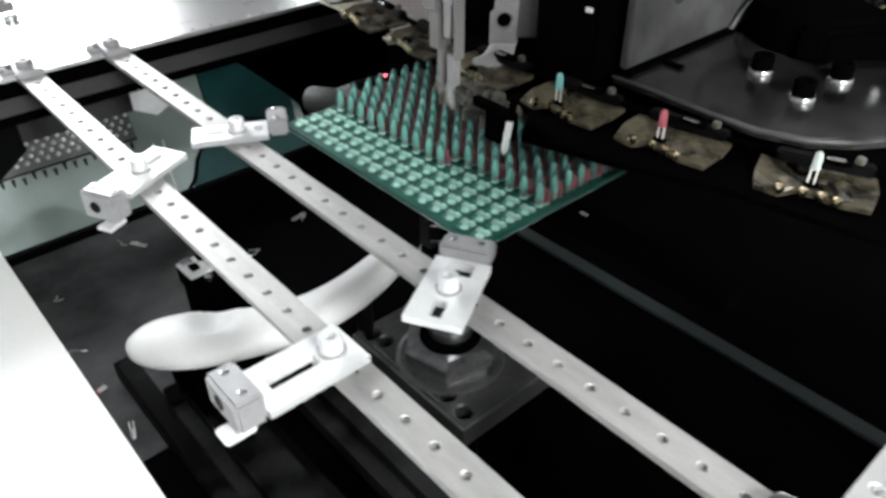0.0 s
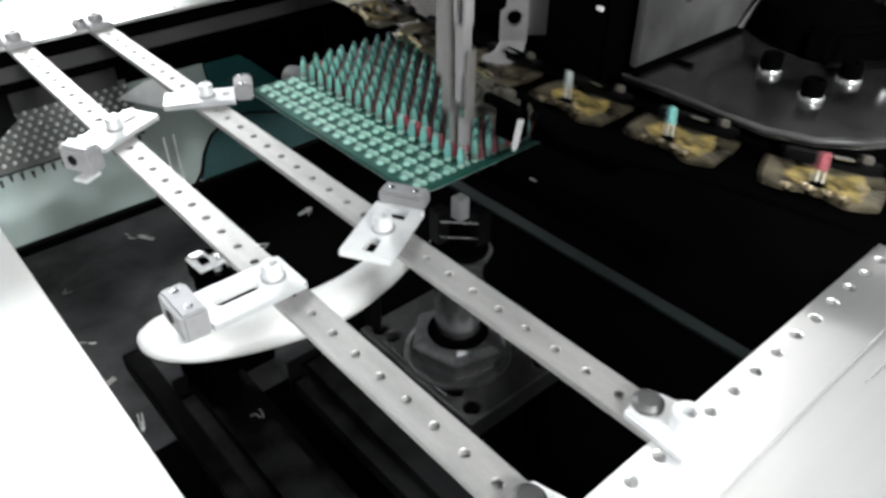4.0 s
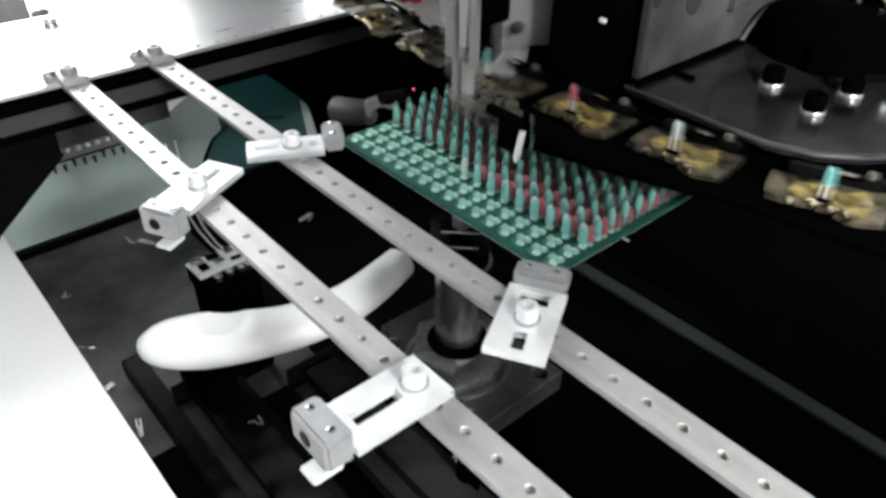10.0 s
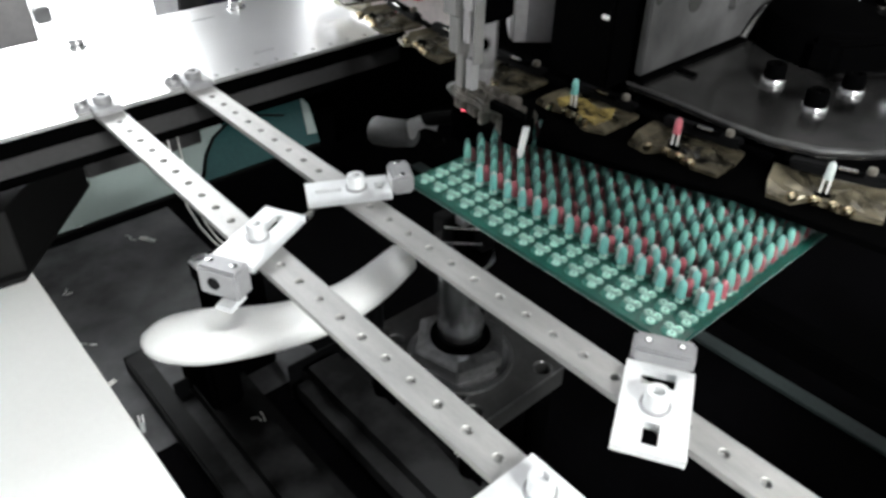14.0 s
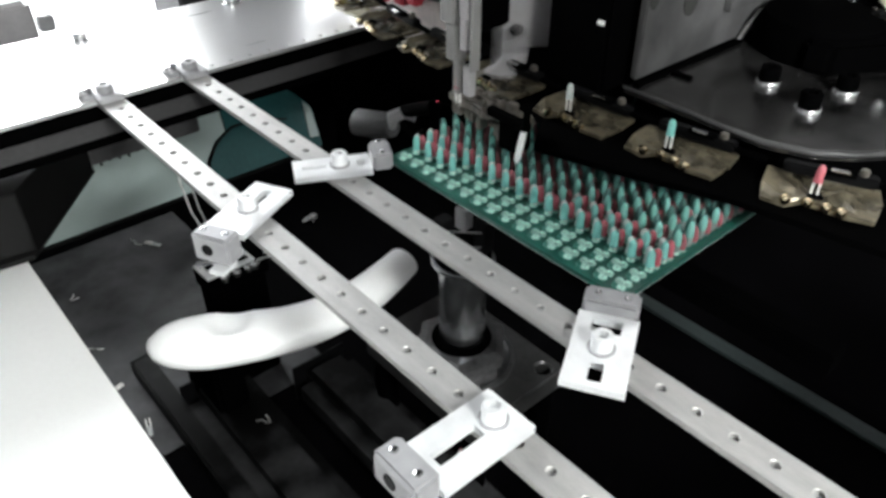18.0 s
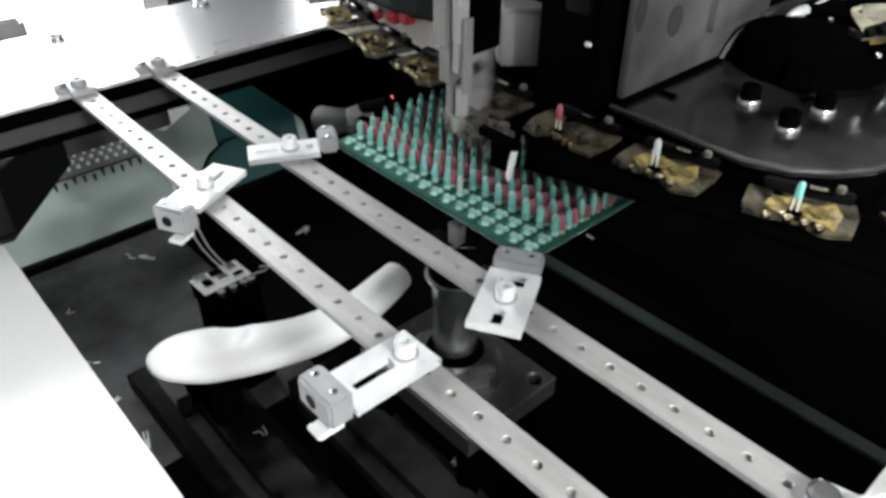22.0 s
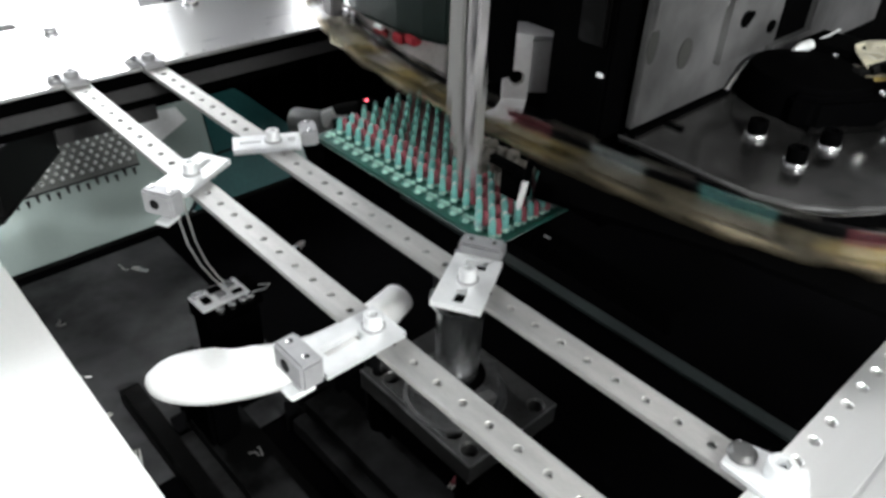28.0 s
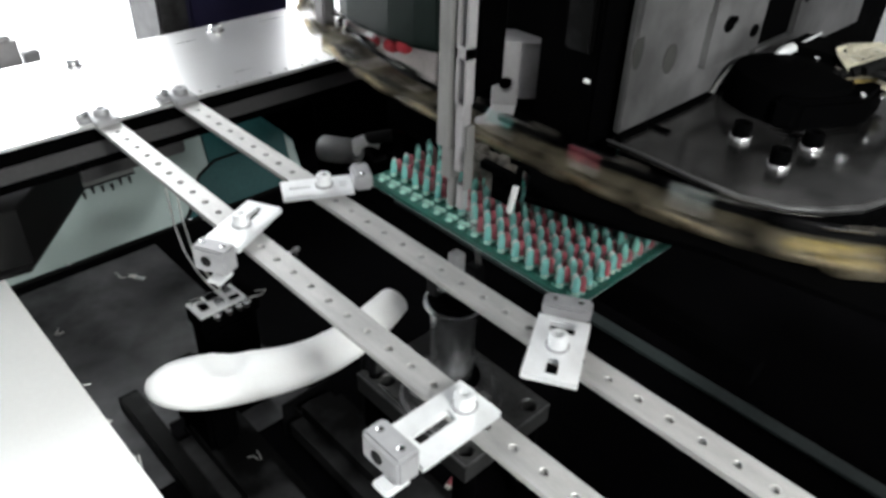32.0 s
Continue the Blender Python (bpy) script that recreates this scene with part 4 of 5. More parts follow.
# ---- feed carousel beside the head ----
def build_carousel():
    c = thing("carousel_guard", 0, 0, 2.5, "worn grey steel guard plate with three black bolts", "guard plate")
    bm = bmesh.new()
    prism(bm, [(10.7, 13.9), (12.5, 13.9), (14.5, 13.8), (16.2, 13.8), (17.6, 14.3), (18.6, 15.2), (19.4, 16.4), (20.0, 18.5), (20.0, 32), (10.7, 32)], -0.25, 0)
    part("guard_sheet", bm, CARO, c, bevel=0.08)
    bm = bmesh.new()
    tube(bm, [(10.72, 13.94, 0), (12.5, 13.94, 0), (14.5, 13.84, 0), (16.2, 13.85, 0), (17.58, 14.36, 0), (18.55, 15.25, 0), (19.34, 16.44, 0), (19.92, 18.5, 0), (19.93, 30, 0)], [0.05, 0.06, 0.07, 0.09, 0.11, 0.11, 0.1, 0.1, 0.1], 8)
    part("rolled_edge", bm, GREY, c, "paler rolled edge", smooth=True)
    bm = bmesh.new()
    box(bm, 11.2, 12.0, 16.1, 16.4, 0.004, 0.12)
    part("slot_bar", bm, BLACK, c, bevel=0.03)
    bm = bmesh.new()
    box(bm, 10.92, 11.2, 14.2, 21.0, 0.004, 0.16)
    part("foot_seal", bm, BLACK, c)
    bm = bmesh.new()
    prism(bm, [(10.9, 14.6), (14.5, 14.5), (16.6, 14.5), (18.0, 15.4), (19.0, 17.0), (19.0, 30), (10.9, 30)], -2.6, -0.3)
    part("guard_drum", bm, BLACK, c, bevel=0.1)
    for x, y in ((14.0, 18.0), (16.05, 16.95), (16.2, 19.3)):
        bm = bmesh.new()
        lathe(bm, [(0.45, 0), (0.44, 0.16), (0.41, 0.2)], 20)
        b = part("spacer", bm, STEEL, c, "bright steel spacer", loc=(x, y, 0), smooth=True)
        bm = bmesh.new()
        cap_screw(bm, 0, 0, 0.2, 0.36, 0.5)
        part("bolt_head", bm, BLACK, b, smooth=True)
    w = thing("upright_plate", 10.6, 14.4, 2.5, "upright grey painted machine plate with worn patches", "machine plate")
    bm = bmesh.new()
    box(bm, 0, 0.3, 0, 22, 0.15, 8.5)
    plate = part("plate_sheet", bm, GREY, w, bevel=0.05)
    for y, z, ry, rz in ((0.35, 3.3, 0.3, 0.7), (2.66, 2.5, 0.45, 0.6), (4.6, 4.6, 0.3, 0.25)):
        bm = bmesh.new()
        cyl(bm, 0, 0, 0, 0.03, 1, 18)
        bmesh.ops.transform(bm, matrix=Matrix.Translation((0.3, y, z)) @ Matrix.Rotation(radians(90), 4, "Y") @ Matrix.Diagonal((rz, ry, 1, 1)), verts=bm.verts)
        part("worn_patch", bm, STAIN, plate, "dull worn patch")
    bm = bmesh.new()
    box(bm, 0.304, 0.42, 0.05, 5.0, 3.85, 8.4)
    part("upper_panel", bm, GREY, w, bevel=0.04)
    bm = bmesh.new()
    box(bm, 0.304, 0.6, 5.05, 9.4, 1.6, 8.5)
    box(bm, 0.304, 0.6, 9.404, 14, 0.5, 1.45)
    box(bm, 0.304, 0.6, 12.9, 14, 1.454, 8.5)
    bracket = part("bracket", bm, GREY, w, "grey bracket with a cut-out")
    # black sheet behind the cut-out paints the shade of its depth
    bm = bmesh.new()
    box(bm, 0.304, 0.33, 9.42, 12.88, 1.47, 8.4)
    part("cut_out", bm, BLACK, bracket, "black sheet painting the opening's shade")
    # flat black discs paint the shade inside the bracket's slots
    for y, z, r in ((6.3, 3.2, 0.42), (8.7, 2.45, 0.34), (6.7, 3.3, 0.2), (13.4, 3.0, 0.2)):
        bm = bmesh.new()
        cyl(bm, 0, 0, 0, 0.05, r, 14)
        bmesh.ops.transform(bm, matrix=Matrix.Translation((0.6, y, z)) @ Matrix.Rotation(radians(90), 4, "Y") @ Matrix.Diagonal((0.8, 1.0, 1, 1)), verts=bm.verts)
        part("bracket_slot", bm, BLACK, bracket)
    lv = thing("side_lever", 11.0, 20.9, 2.5, "small grey lever beside the upright plate", "lever")
    bm = bmesh.new()
    tube(bm, [(0, 0, 0), (0.1, 0.35, 0.6), (0.25, 0.9, 1.25)], [0.14, 0.12, 0.08], 8)
    part("lever_rod", bm, GREY, lv, smooth=True)
    m = thing("drive_unit", 13.5, 22.7, 2.5, "black drive unit with cables behind the bolts", "drive unit")
    bm = bmesh.new()
    lathe(bm, [(2.5, 0), (2.6, 0.8), (2.3, 1.4), (1.2, 1.7)], 30)
    part("drive_drum", bm, BLACK, m, smooth=True)
    bm = bmesh.new()
    prism(bm, [(0.6, -2.9), (1.6, -2.6), (2.4, -1.2), (3.2, 0.2), (3.0, 2.2), (0.4, 1.6)], 0, 1.25)
    part("drive_body", bm, BLACK, m, bevel=0.2)
    bm = bmesh.new()
    prism(bm, [(-1.6, 1.4), (1.2, 1.6), (1.5, 4.2), (-1.6, 4.0)], 0, 1.9)
    part("gear_case", bm, BLACK, m, bevel=0.25)
    for k in range(4):
        bm = bmesh.new()
        tube(bm, [(1.2 + 0.4 * k, 0.6, 1.4 + 0.2 * k), (2.4 + 0.3 * k, 0.9 + 0.5 * k, 2.0 + 0.2 * k), (3.6, 2.4 + 0.4 * k, 1.4), (5.0, 4.5 + k, 1.6 + 0.3 * k)], 0.2, 8)
        part("cable", bm, RUBBER, m, smooth=True)
    for x, y, z in ((2.9, -0.2, 1.32), (3.1, 1.4, 0.9), (0.4, 0.9, 1.8)):
        bm = bmesh.new()
        lathe(bm, [(0.14, 0), (0.14, 0.12), (0.06, 0.16)], 10)
        part("screw", bm, STEEL, m, loc=(x, y, z), smooth=True)
    r = thing("white_lever", 12.4, 23.9, 4.2, "slim white lever over the drive unit", "lever")
    bm = bmesh.new()
    tube(bm, [(-0.1, -0.5, -0.02), (0, 0, 0), (0.1, 0.55, 0.05), (0.14, 0.7, 0.08), (0.35, 2.6, 0.35)], [0.1, 0.26, 0.24, 0.07, 0.05], 10)
    part("lever_rod", bm, ZINC, r, smooth=True)
    f = thing("amber_film_roll", 15.1, 25.4, 2.5, "crumpled pale and amber film hanging beside the drive unit", "film")
    rng = random.Random(4)
    for k in range(6):
        bm = bmesh.new()
        out = [(rng.uniform(0.9, 1.7) * math.cos(a), rng.uniform(1.0, 2.2) * math.sin(a)) for a in (0.2, 0.9, 1.7, 2.5, 3.3, 4.1, 4.9, 5.7)]
        warped(bm, out, 0.3 + 0.33 * k, 0.06, 20 + k)
        part("film_sheet", bm, (FILM, TAPE, PALEFILM)[k % 3], f)
    bm = bmesh.new()
    lathe(bm, [(0.5, 0), (0.5, 1.9)], 16)
    part("film_core", bm, TAPE, f, smooth=True)


build_carousel()


def build_feeder():
    """The feeder beyond the head: a dark green motor over red grips."""
    m = thing("feeder_motor", -3.4, 14.5, 2.0, "dark green octagonal feeder motor over red grips", "motor")
    bm = bmesh.new()
    prism(bm, [(-3.9, 0.6), (-3.5, 0.0), (-2.4, -0.35), (0.9, -0.4), (2.6, -0.25), (3.8, 0.15), (3.8, 0.6)], 0.9, 9)
    prism(bm, [(-3.4, 0.6), (-3.0, 0.1), (-2.0, -0.2), (0.8, -0.25), (2.4, -0.1), (3.4, 0.25), (3.4, 0.6)], 0.7, 0.9)
    part("motor_body", bm, GREEN_DK, m, bevel=0.08)
    bm = bmesh.new()
    box(bm, -5.4, -4.55, -0.3, 0.5, 0.0, 7.0)
    part("motor_bracket", bm, ARMP, m, bevel=0.1)
    bm = bmesh.new()
    box(bm, -4.5, 3.6, 0.3, 0.55, -1.7, 0.66)
    plate = part("back_plate", bm, FEEDM, m, bevel=0.05)
    for x, z in ((-1.2, -0.1), (0.35, 0.1), (1.3, 0.3)):
        bm = bmesh.new()
        box(bm, x, x + 0.75, -0.3, 0.28, z, z + 0.5)
        part("grip", bm, REDP, m, "red plastic grip", bevel=0.1)
    bm = bmesh.new()
    box(bm, -0.75, -0.1, -0.55, -0.3, 0.55, 0.78)
    part("white_tab", bm, PLASTIC, m, bevel=0.05)
    bm = bmesh.new()
    box(bm, -5.0, -2.3, 0.0, 0.28, -1.5, -0.4)
    box(bm, -5.0, -2.3, -0.25, 0.0, -1.5, -1.3)
    box(bm, -5.0, -4.8, -0.25, 0.0, -1.3, -0.5)
    part("guide_block", bm, CREAM, m, "cream plastic guide block", bevel=0.05)
    for x in (-3.6, -2.9):
        bm = bmesh.new()
        lathe(bm, [(0.16, -0.2), (0.2, 0.1), (0.12, 0.5)], 10)
        part("nozzle", bm, STEEL, m, loc=(x, -0.1, 0.2), smooth=True)
    return m


def build_slide():
    s = thing("lower_slide", 0, 0, 0, "black lower slide bar with a sensor and red indicator", "slide")
    bm = bmesh.new()
    box(bm, -4, 13, 15.2, 16.3, -5.9, -4.8)
    bar = part("slide_bar", bm, BLACK, s, bevel=0.08)
    bm = bmesh.new()
    box(bm, 5.6, 5.95, 15.56, 15.66, -4.8, -4.74)
    part("bright_mark", bm, ZINC, bar, "small bright mark")
    bm = bmesh.new()
    tube(bm, [(-16.9, 16.2, -7.3), (-15.6, 16.6, -7.1), (-14.4, 17.0, -6.8)], [0.85, 0.85, 0.75], 14)
    part("arm_tube", bm, TUBEM, s, "light grey arm tube", smooth=True)
    bm = bmesh.new()
    tube(bm, [(-14.6, 16.9, -6.9), (-14.3, 17.0, -6.2), (-13.8, 17.5, -5.9), (-13.3, 18.0, -6.1)], 0.42, 8)
    part("sensor_clamp", bm, PLASTIC, s, smooth=True)
    bm = bmesh.new()
    tube(bm, [(-13.9, 17.3, -6.6), (-12.8, 17.2, -6.9), (-12.2, 17.5, -6.5)], 0.16, 6)
    part("sensor_wire", bm, RUBBER, s, smooth=True)
    bm = bmesh.new()
    tube(bm, [(-13.9, 17.5, -5.9), (-12.8, 17.6, -5.4), (-11.6, 17.8, -4.9)], 0.4, 10)
    part("sensor_body", bm, RUBBER, s, smooth=True)
    bm = bmesh.new()
    box(bm, -11.5, -10.4, 17.4, 18.4, -6.0, -4.25)
    part("sensor_head", bm, BLACK, s, bevel=0.1)
    bm = bmesh.new()
    lathe(bm, [(0.09, 0), (0.09, 0.08), (0.04, 0.12)], 10)
    part("indicator", bm, SPARK, s, loc=(-10.9, 17.7, -4.25))
    return s


build_feeder()
slide = build_slide()


# ---- below the table ----
def build_clincher():
    c = thing("clinch_column", H[0], H[1], -13.9, "steel clinching column standing on a dark cast base", "clinch unit")
    bm = bmesh.new()
    z0, z1, zt = 4.6, 5.6, 4.1
    cells = [(-3.65, -2.78, -2.2, -0.8, -3.15, -1.58), (-2.78, -2.1, -2.2, -0.8, -2.44, -1.44), (-2.1, 1.0, -2.2, -0.8, None, None),
             (1.0, 2.05, -2.2, -0.8, 1.52, -1.5), (2.05, 3.2, -2.2, -0.8, 2.58, -1.6), (-3.65, 2.05, -0.8, 1.4, None, None),
             (2.05, 3.2, -0.8, 1.4, None, None), (-3.65, 2.05, 1.4, 2.8, None, None), (2.05, 3.2, 1.4, 2.8, 2.66, 2.1)]
    holed_strip(bm, cells, z1, z0, 0.33, 0.7, 18)
    base = part("base_plate", bm, CAST, c)
    # thin bright bead laid on for a highlight near the front edge
    bm = bmesh.new()
    tube(bm, [(-2.5, -1.92, z1 + 0.02), (-0.5, -1.97, z1 + 0.02), (1.6, -1.97, z1 + 0.02)], 0.045, 6)
    part("bright_edge", bm, STEEL, base, smooth=True)
    # paler bead round the rim, standing in for the edge's highlight
    bm = bmesh.new()
    tube(bm, [(-3.62, -2.2, z1 - 0.04), (3.18, -2.2, z1 - 0.04), (3.2, -2.17, z1 - 0.04), (3.2, 2.78, z1 - 0.04)], 0.06, 6)
    part("worn_edge", bm, DARKSTEEL, base, "thin steel bead for the highlight on the base's edge", smooth=True)
    for x, y in ((-3.1, -1.6), (2.6, -1.6), (-3.1, 2.2), (2.6, 2.2)):
        bm = bmesh.new()
        lathe(bm, [(0.5, 0), (0.5, z0)], 14)
        part("leg", bm, BLACK, c, loc=(x, y, 0), smooth=True)
    bm = bmesh.new()
    lathe(bm, [(2.2, z1 - 0.02), (2.18, z1 + 0.14), (2.0, z1 + 0.17), (1.9, z1 + 0.06)], 40)
    part("seat_ring", bm, DARKSTEEL, base, "raised ring of the base", smooth=True)
    bm = bmesh.new()
    lathe(bm, [(1.7, z1), (1.7, z1 + 0.4), (1.93, z1 + 0.5), (1.97, z1 + 1.0), (1.6, z1 + 1.16), (1.2, z1 + 1.2)], 6)
    bmesh.ops.rotate(bm, cent=(0, 0, 0), matrix=Matrix.Rotation(radians(15), 3, "Z"), verts=bm.verts)
    part("hex_nut", bm, DARKSTEEL, c, "large machined nut", bevel=0.05)
    # solid ring in black, for the shade where the column enters the nut
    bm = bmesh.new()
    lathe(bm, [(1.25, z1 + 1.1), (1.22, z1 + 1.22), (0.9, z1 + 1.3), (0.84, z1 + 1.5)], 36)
    part("collar", bm, BLACK, c, "black collar painting the shade round the column's foot", smooth=True)
    bm = bmesh.new()
    lathe(bm, [(0.84, z1 + 1.2), (0.88, z1 + 1.45), (0.92, z1 + 1.55), (0.92, zt + 6.5)], 40)
    part("column", bm, COLUMN, c, "polished steel column", smooth=True)
    bm = bmesh.new()
    lathe(bm, [(0.4, zt + 6.2), (0.4, zt + 8.0)], 14)
    part("anvil_body", bm, BLACK, c, smooth=True)
    bm = bmesh.new()
    box(bm, -0.25, 0.25, -0.25, 0.25, zt + 8.0, zt + 8.9)
    part("anvil_tip", bm, BLOCKM, c, "pale anvil tip", bevel=0.05)
    bm = bmesh.new()
    lathe(bm, [(1.1, zt + 6.5), (1.22, zt + 6.56), (1.22, zt + 6.66), (1.1, zt + 6.7), (0.82, zt + 6.71)], 36)
    part("flange", bm, COLUMN, c, "bright flange under the clinch head", smooth=True)
    bm = bmesh.new()
    lathe(bm, [(1.08, zt + 6.72), (1.05, zt + 6.98), (0.5, zt + 7.08)], 30)
    part("flange_pad", bm, BLACK, c, smooth=True)
    for a in (-1, 1):
        bm = bmesh.new()
        box(bm, 0.5 * a - 0.3, 0.5 * a + 0.3, 0.5 * a - 0.3, 0.5 * a + 0.3, zt + 7.0, zt + 8.4)
        part("clinch_jaw", bm, DARK, c, "dark grey clinch jaw", bevel=0.05)
    for z in (7.5, 8.15):
        bm = bmesh.new()
        tube(bm, [(-0.1, -0.85, zt + z), (0.85, 0.1, zt + z)], 0.05, 6)
        part("cross_pin", bm, STEEL, c, "bright cross pin", smooth=True)


build_clincher()


def build_scoop():
    s = thing("scoop_chute", 0.4, 0, -6, "curved white plastic scoop under the rails", "chute")
    # outline of the trough: centre line, half width, depth
    knots = [(2.1, -2.15, 0.35, 0.22), (2.35, -1.85, 0.95, 0.48), (2.75, -1.3, 1.35, 0.66), (3.4, -0.35, 1.55, 0.75), (4.15, 0.9, 1.42, 0.75), (4.75, 2.2, 1.22, 0.75),
             (5.1, 3.5, 1.1, 0.75), (5.15, 4.8, 1.02, 0.75), (5.0, 6.0, 0.96, 0.75), (4.7, 7.2, 0.9, 0.75), (4.35, 8.3, 0.84, 0.68)]
    line = []
    for i in range(len(knots) - 1):
        a, b, c, d = (Vector(knots[min(max(j, 0), len(knots) - 1)]) for j in (i - 1, i, i + 1, i + 2))
        for u in (0.0, 0.2, 0.4, 0.6, 0.8):
            line.append(tuple(0.5 * (2 * b + (c - a) * u + (2 * a - 5 * b + 4 * c - d) * u * u + (3 * b - a - 3 * c + d) * u ** 3)))
    line.append(knots[-1])
    bm = bmesh.new()
    n = 22
    rings = []
    for i, (x, y, w, d) in enumerate(line):
        a, b = line[max(i - 1, 0)], line[min(i + 1, len(line) - 1)]
        t = Vector((b[0] - a[0], b[1] - a[1], 0)).normalized()
        side = Vector((-t.y, t.x, 0))
        rings.append([bm.verts.new(Vector((x, y, 0)) + side * w * 0.88 * math.cos(2 * math.pi * k / n) + Vector((0, 0, d * math.sin(2 * math.pi * k / n)))) for k in range(n)])
    for a, b in zip(rings, rings[1:]):
        for k in range(n):
            bm.faces.new((a[k], a[(k + 1) % n], b[(k + 1) % n], b[k]))
    bm.faces.new(rings[0][::-1])
    bm.faces.new(rings[-1])
    for v in bm.verts:
        d = math.hypot((v.co.x - 3.55) / 1.0, (v.co.y - 0.55) / 1.0)
        if v.co.z > 0 and d < 0.95:
            v.co.z -= 0.55 * (1 - (d / 0.95) ** 2)
    part("scoop_body", bm, PLASTIC, s, smooth=True)
    bm = bmesh.new()
    lathe(bm, [(0.35, -7.9), (0.35, -0.4)], 14)
    part("support_post", bm, DARK, s, loc=(4.9, 6.4, 0), smooth=True)


build_scoop()


def build_switch():
    s = thing("limit_switch", -1.6, 3.2, -7.0, "small open switch block with bright terminals and two wires", "switch")
    bm = bmesh.new()
    m = Matrix.Rotation(radians(2), 4, "Z")
    box(bm, -0.75, 0.75, -1.5, 1.5, -0.9, -0.04, m=m)
    part("switch_body", bm, BLACK, s, bevel=0.06)
    bm = bmesh.new()
    box(bm, -0.75, 0.7, -1.5, 0.9, -0.04, 0.06, m=m)
    part("switch_cover", bm, ZINC, s, "pale metal cover", bevel=0.03)
    for x, y, a, b, h, mt in ((-0.45, -1.1, 0.2, 0.28, 0.22, STEEL), (0.1, -1.0, 0.25, 0.2, 0.16, BLACK), (-0.4, -0.35, 0.22, 0.3, 0.14, BLACK), (0.25, -0.3, 0.22, 0.22, 0.24, STEEL), (-0.35, 0.4, 0.26, 0.2, 0.2, STEEL), (0.3, 0.45, 0.15, 0.25, 0.12, BLACK)):
        bm = bmesh.new()
        box(bm, x - a, x + a, y - b, y + b, 0.06, h)
        part("contact_block", bm, mt, s, bevel=0.03)
    for k, y in enumerate((-0.7, -0.1, 0.45, 0.8)):
        bm = bmesh.new()
        lathe(bm, [(0.2, -0.25), (0.22, 0.0), (0.1, 0.12)], 10)
        part("terminal", bm, STEEL, s, loc=(0.78, y, -0.1), smooth=True)
    for k in range(2):
        bm = bmesh.new()
        tube(bm, [(-0.45, 0.1 + 0.25 * k, 0.05), (-0.8, -0.15 + 0.25 * k, 0.45), (-1.25, -0.42 + 0.3 * k, 1.1), (-1.8, -0.6 + 0.38 * k, 2.0), (-2.5, -0.55 + 0.42 * k, 3.2), (-3.3, -0.3 + 0.45 * k, 4.6)], 0.045, 6)
        part("wire", bm, TIN, s, smooth=True)
    bm = bmesh.new()
    tube(bm, [(0.6, 1.0, -0.1), (1.0, 1.5, 0.1), (0.7, 1.9, 0.0), (0.2, 1.6, -0.2)], 0.045, 6)
    part("loose_wire", bm, TIN, s, smooth=True)
    p = thing("switch_stand", -1.6, 3.2, -13.9, "dark angled stand under the switch block", "stand")
    bm = bmesh.new()
    prism(bm, [(-0.7, -1.4), (0.7, -1.4), (0.7, 1.3), (-0.7, 1.3)], 0, 5.96)
    part("stand_body", bm, BLACK, p, bevel=0.1)
    q = thing("angle_bracket", -0.4, 0.9, -13.9, "dark folded bracket on the bed", "bracket")
    bm = bmesh.new()
    box(bm, -1.6, 2.2, -0.8, 0.6, 0, 4.6)
    part("bracket_body", bm, BLACK, q, bevel=0.2)


build_switch()


def build_ledges():
    """Dark rounded covers on the bed, running along the rails."""
    for x0, x1, y, w, h, label in ((-1.2, 34, 0.9, 1.6, 1.6, "dark rounded cover on the machine bed"), (1.8, 34, 5.2, 1.5, 2.2, "dark rounded cover with a worn top"), (-5.0, 34, -1.1, 0.5, 1.0, "thin black edge bar on the bed")):
        t = thing("bed_cover", 0, y, -13.9, label, "cover")
        bm = bmesh.new()
        box(bm, x0, x1, -w, w, 0, h)
        part("cover_body", bm, COVER, t, bevel=0.7 if w > 1 else 0.1)
        bm = bmesh.new()
        box(bm, x0 - 0.12, x0 - 0.004, -w * 0.96, w * 0.96, 0, h * 0.95)
        part("end_cap", bm, DARK, t, bevel=0.03)


build_ledges()


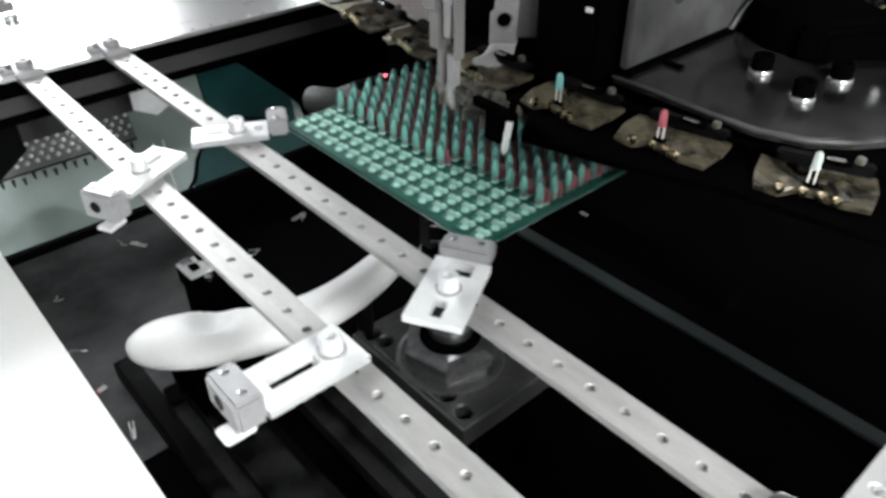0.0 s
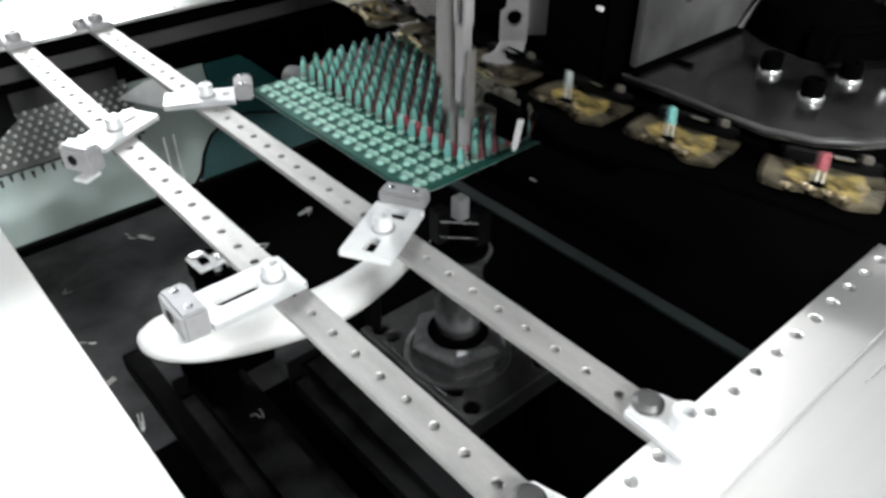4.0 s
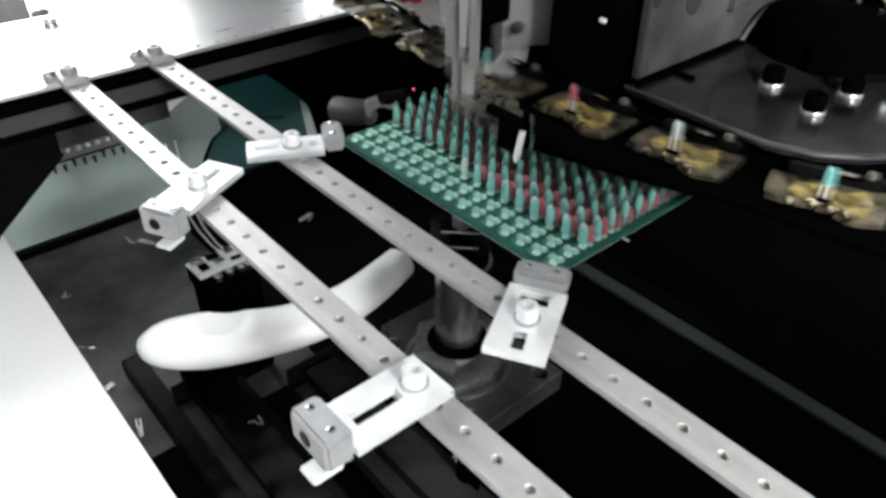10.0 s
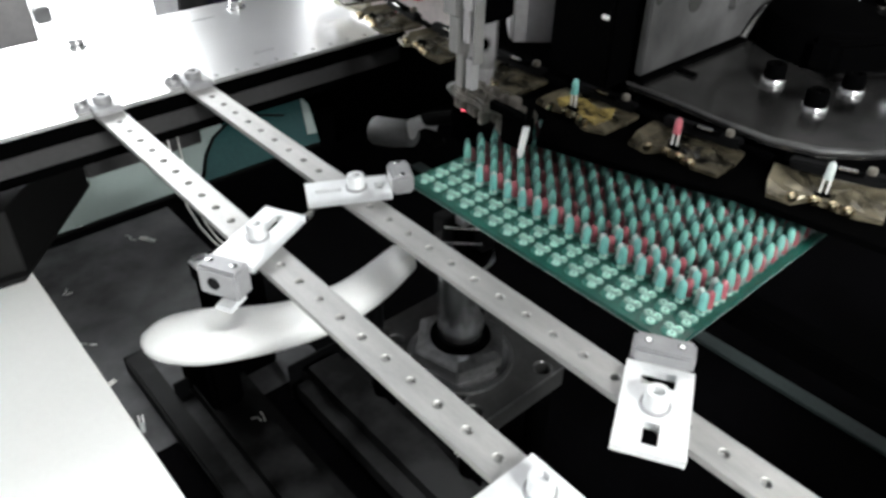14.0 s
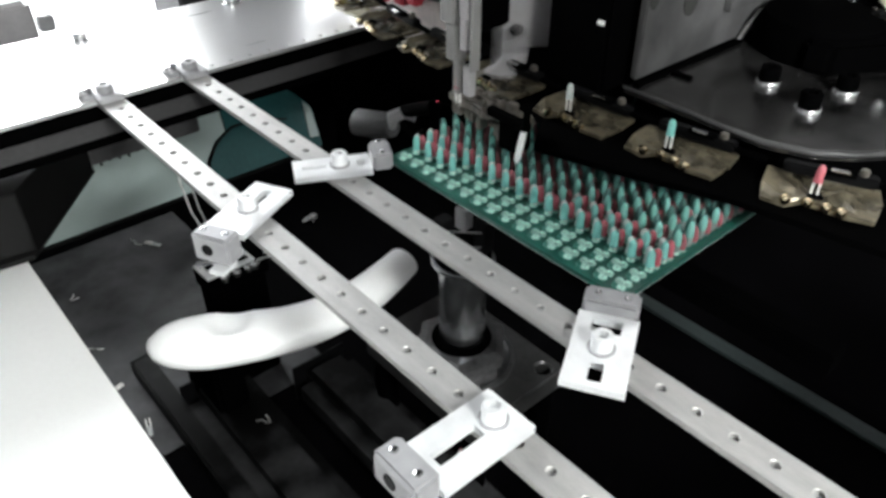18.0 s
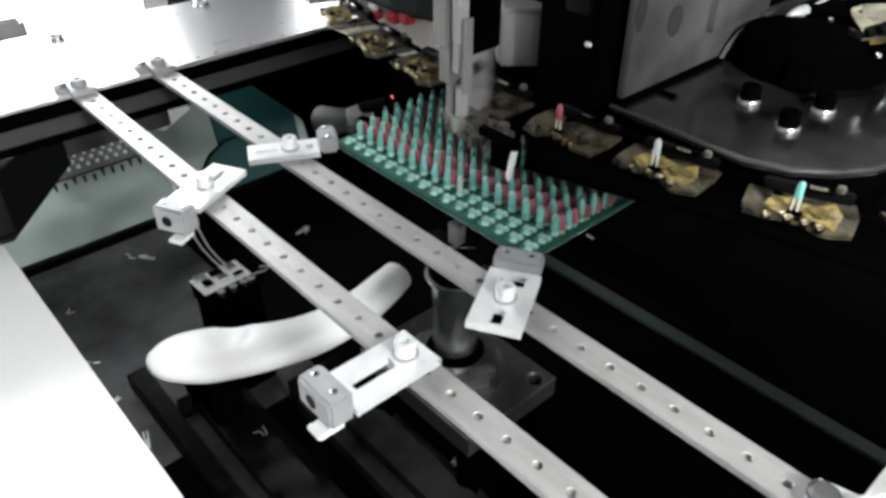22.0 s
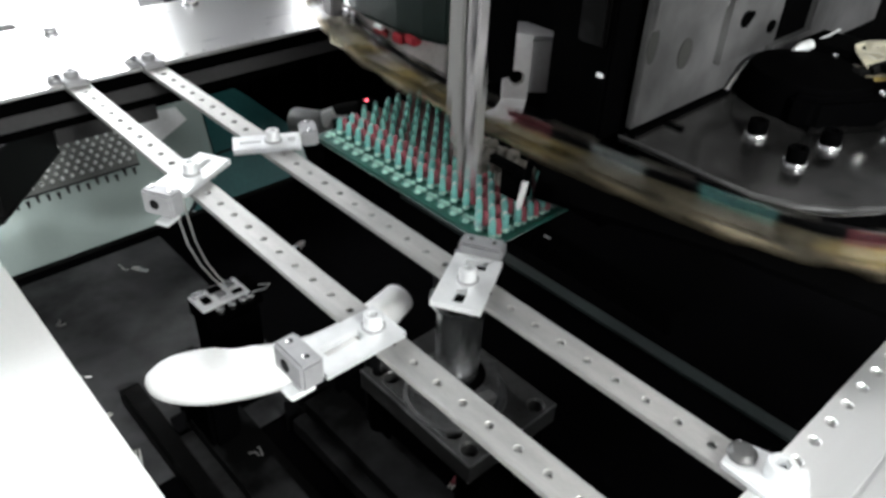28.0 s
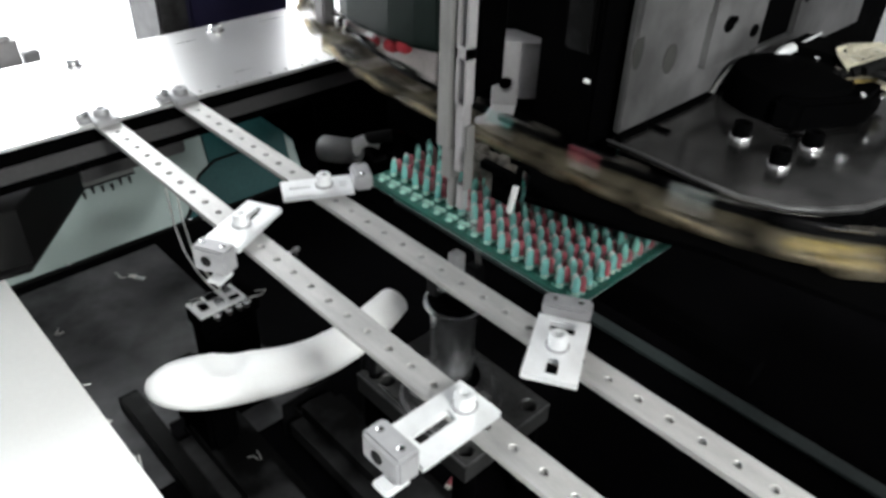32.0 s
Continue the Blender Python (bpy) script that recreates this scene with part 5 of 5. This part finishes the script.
# loose lamps and clipped legs on the bed
def build_loose():
    rng = random.Random(7)
    for x, y, kind, deg, label in ((-4.7, -2.3, "red", 20, "dropped red lamp lying on the bed"), (-1.7, -2.3, "clear", 75, "dropped clear lamp lying on the bed"), (-15.7, 3.5, "clear", 120, "dropped clear lamp lying on the bed"),
                                   (9.6, 7.2, "red", 200, "dropped red lamp lying on the bed"), (-11.4, 13.4, "clear", 10, "dropped clear lamp lying on the bed")):
        z = -13.9 if not (x > 1 and -0.7 < y < 2.5) else -12.3
        if x > 4 and 3.7 < y < 6.7:
            z = -11.7
        o = new("loose_led", LED["loose"] if kind == "clear" else FRESH[kind])
        o.matrix_world = Matrix.Translation(at(x, y, z + 0.2)) @ pose(0, 0, 0, 90, 0, deg)
        tagged(o, label, "lamp", "dropped lamps")
    for x, y in ((-13.2, -2.0), (-8.3, -2.4), (3.45, 1.35), (-15.4, 3.9), (-16.2, 3.0), (9.3, 7.6), (-11.3, 13.2)):
        z = -13.9 if not (x > 1 and -0.7 < y < 2.5) else -12.3
        if x > 4 and 3.7 < y < 6.7:
            z = -11.7
        t = new("clipped_leg")
        t.location = at(x, y, z)
        tagged(t, "bright clipped wire leg lying on the bed", "wire", "clipped legs")
        for k in range(2):
            a = rng.uniform(0, 6.28)
            bm = bmesh.new()
            tube(bm, [(0.1 * k, 0.1 * k, 0.05), (0.25 * math.cos(a), 0.25 * math.sin(a), 0.1), (0.5 * math.cos(a + 0.4), 0.5 * math.sin(a + 0.4), 0.05)], 0.04, 6)
            part("wire", bm, TIN, t, smooth=True)


build_loose()


def build_background():
    b = thing("dark_cabinet", -34, 22.3, -13.9, "dark blue cabinet beyond the far plate", "cabinet")
    bm = bmesh.new()
    box(bm, -6, 0, -3.6, 6, 0, 60)
    part("cabinet_body", bm, BLUEB, b, bevel=0.3)
    bm = bmesh.new()
    box(bm, -6, 0, -6.2, -3.65, 0, 60)
    part("cabinet_side", bm, GREY, b, bevel=0.2)
    d = thing("grey_bracket_block", -27, 0, -13.9, "grey bracket block standing behind the far plate", "bracket")
    bm = bmesh.new()
    prism(bm, [(-1.5, -6.0), (1.5, -6.0), (1.5, 3.6), (-1.5, 2.6)], 0, 13.0)
    part("block_body", bm, ARMP, d, bevel=0.3)
    bm = bmesh.new()
    box(bm, 0.7, 1.5, 3.62, 4.6, 10.9, 11.9)
    part("block_lug", bm, BLOCKM, d, bevel=0.1)


build_background()


def motions():
    rows = [(t, pose(a * CM, b * CM, Z0)) for t, a, b in SLIDES]
    walk(table, rows)
    walk(board, rows)
    walk(slide, [(t, pose(a * CM, 0, Z0)) for t, a, b in SLIDES])

    ts, xs, ys = ([r[i] for r in SLIDES] for i in range(3))

    def slid(t):
        return float(np.interp(t, ts, xs)), float(np.interp(t, ts, ys))

    def in_board(t, x, y, z, deg=0.0):
        sx, sy = slid(t)
        return t, pose((x - sx) * CM, (y - sy) * CM, z * CM, 0, 0, deg)

    steps = range(FIRST, LAST + 1)
    for k, clip in enumerate(clips):
        rows = []
        for n in steps:
            for dt, i in ((-0.045, k - n), (0.04, k - n - 1)):
                t = step_time(n) + dt
                if 0 < t < 32.2:
                    x, y, z, deg = stop(i)
                    rows.append((t, pose(x * CM, y * CM, z * CM + Z0, 0, 0, deg)))
        x, y, z, deg = stop(k - FIRST)
        rows.insert(0, (0.0, pose(x * CM, y * CM, z * CM + Z0, 0, 0, deg)))
        walk(clip, rows)

    for n, (row, col, kind), o in fresh:
        x1, y1 = spot(row, col, kind)
        home = pose(x1 * CM, y1 * CM, (BZ - (0.44 if kind == "clear" else 0.36)) * CM)
        rows = []
        wait = STOPS[LOADER]
        t0 = step_time(n - (LOADER - PICK))
        if t0 > 0.3:
            rows += [in_board(0.0, wait[0] + 0.5 * max(1, n - FIRST - 5), wait[1], wait[2]), in_board(t0 - 0.1, wait[0] + 1.0, wait[1], wait[2])]
        for m in range(n - (LOADER - PICK) + 1, n + 1):
            t = step_time(m)
            if t + 0.04 > 0:
                xa, ya, za, da = stop(PICK + n - m + 1)
                xb, yb, zb, db = stop(PICK + n - m)
                if not rows:
                    rows.append(in_board(0.0, xa, ya, za + 0.05, da))
                if t - 0.045 > rows[-1][0] + 0.01:
                    rows.append(in_board(t - 0.045, xa, ya, za + 0.05, da))
                rows.append(in_board(t + 0.04, xb, yb, zb + 0.05, db))
        t = step_time(n)
        seq = [(t + 0.05, STOPS[PICK][0], STOPS[PICK][1], 2.1), (t + 0.085, H[0] - 0.4, H[1] + 0.3, 2.4), (t + 0.125, H[0] - 0.4, H[1], 3.0), (t + 0.16, H[0] - 0.4, H[1], 3.0)]
        for tt, x, y, z in seq:
            if tt > 0 and (not rows or tt > rows[-1][0] + 0.01):
                rows.append(in_board(tt, x, y, z))
        tt = step_time(n + 1)
        if rows and rows[0][0] > 0:
            rows.insert(0, (0.0, rows[0][1]))
        if not rows:
            rows = [(0.0, home)]
        if tt > 0:
            rows.append((max(tt - 0.01, rows[-1][0] + 0.04), home))
        rows = [r for r in rows if r[0] < 32.3]
        if rows[-1][0] < 31.9:
            rows.append((32.0, rows[-1][1]))
        walk(o, rows)

    rows, swing = [], []
    for n in steps:
        t = step_time(n)
        for dt, z in ((-0.095, 0.0), (-0.05, -2.3), (0.02, -2.3), (0.038, 0.0)):
            if 0 < t + dt < 32:
                rows.append((t + dt, pose(0, 0, z * CM)))
        for dt, x, y in ((0.045, 0, 0), (0.075, 0.6, -2.6), (0.115, 0, 0)):
            if 0 < t + dt < 32:
                swing.append((t + dt, pose(x * CM, y * CM, 0)))
    walk(chuck, [(0.0, pose(0, 0, 0))] + rows + [(32.0, pose(0, 0, -2.3 * CM))])
    walk(arm, [(0.0, pose(0, 0, 0))] + swing + [(32.0, pose(0, 0, 0))])


motions()
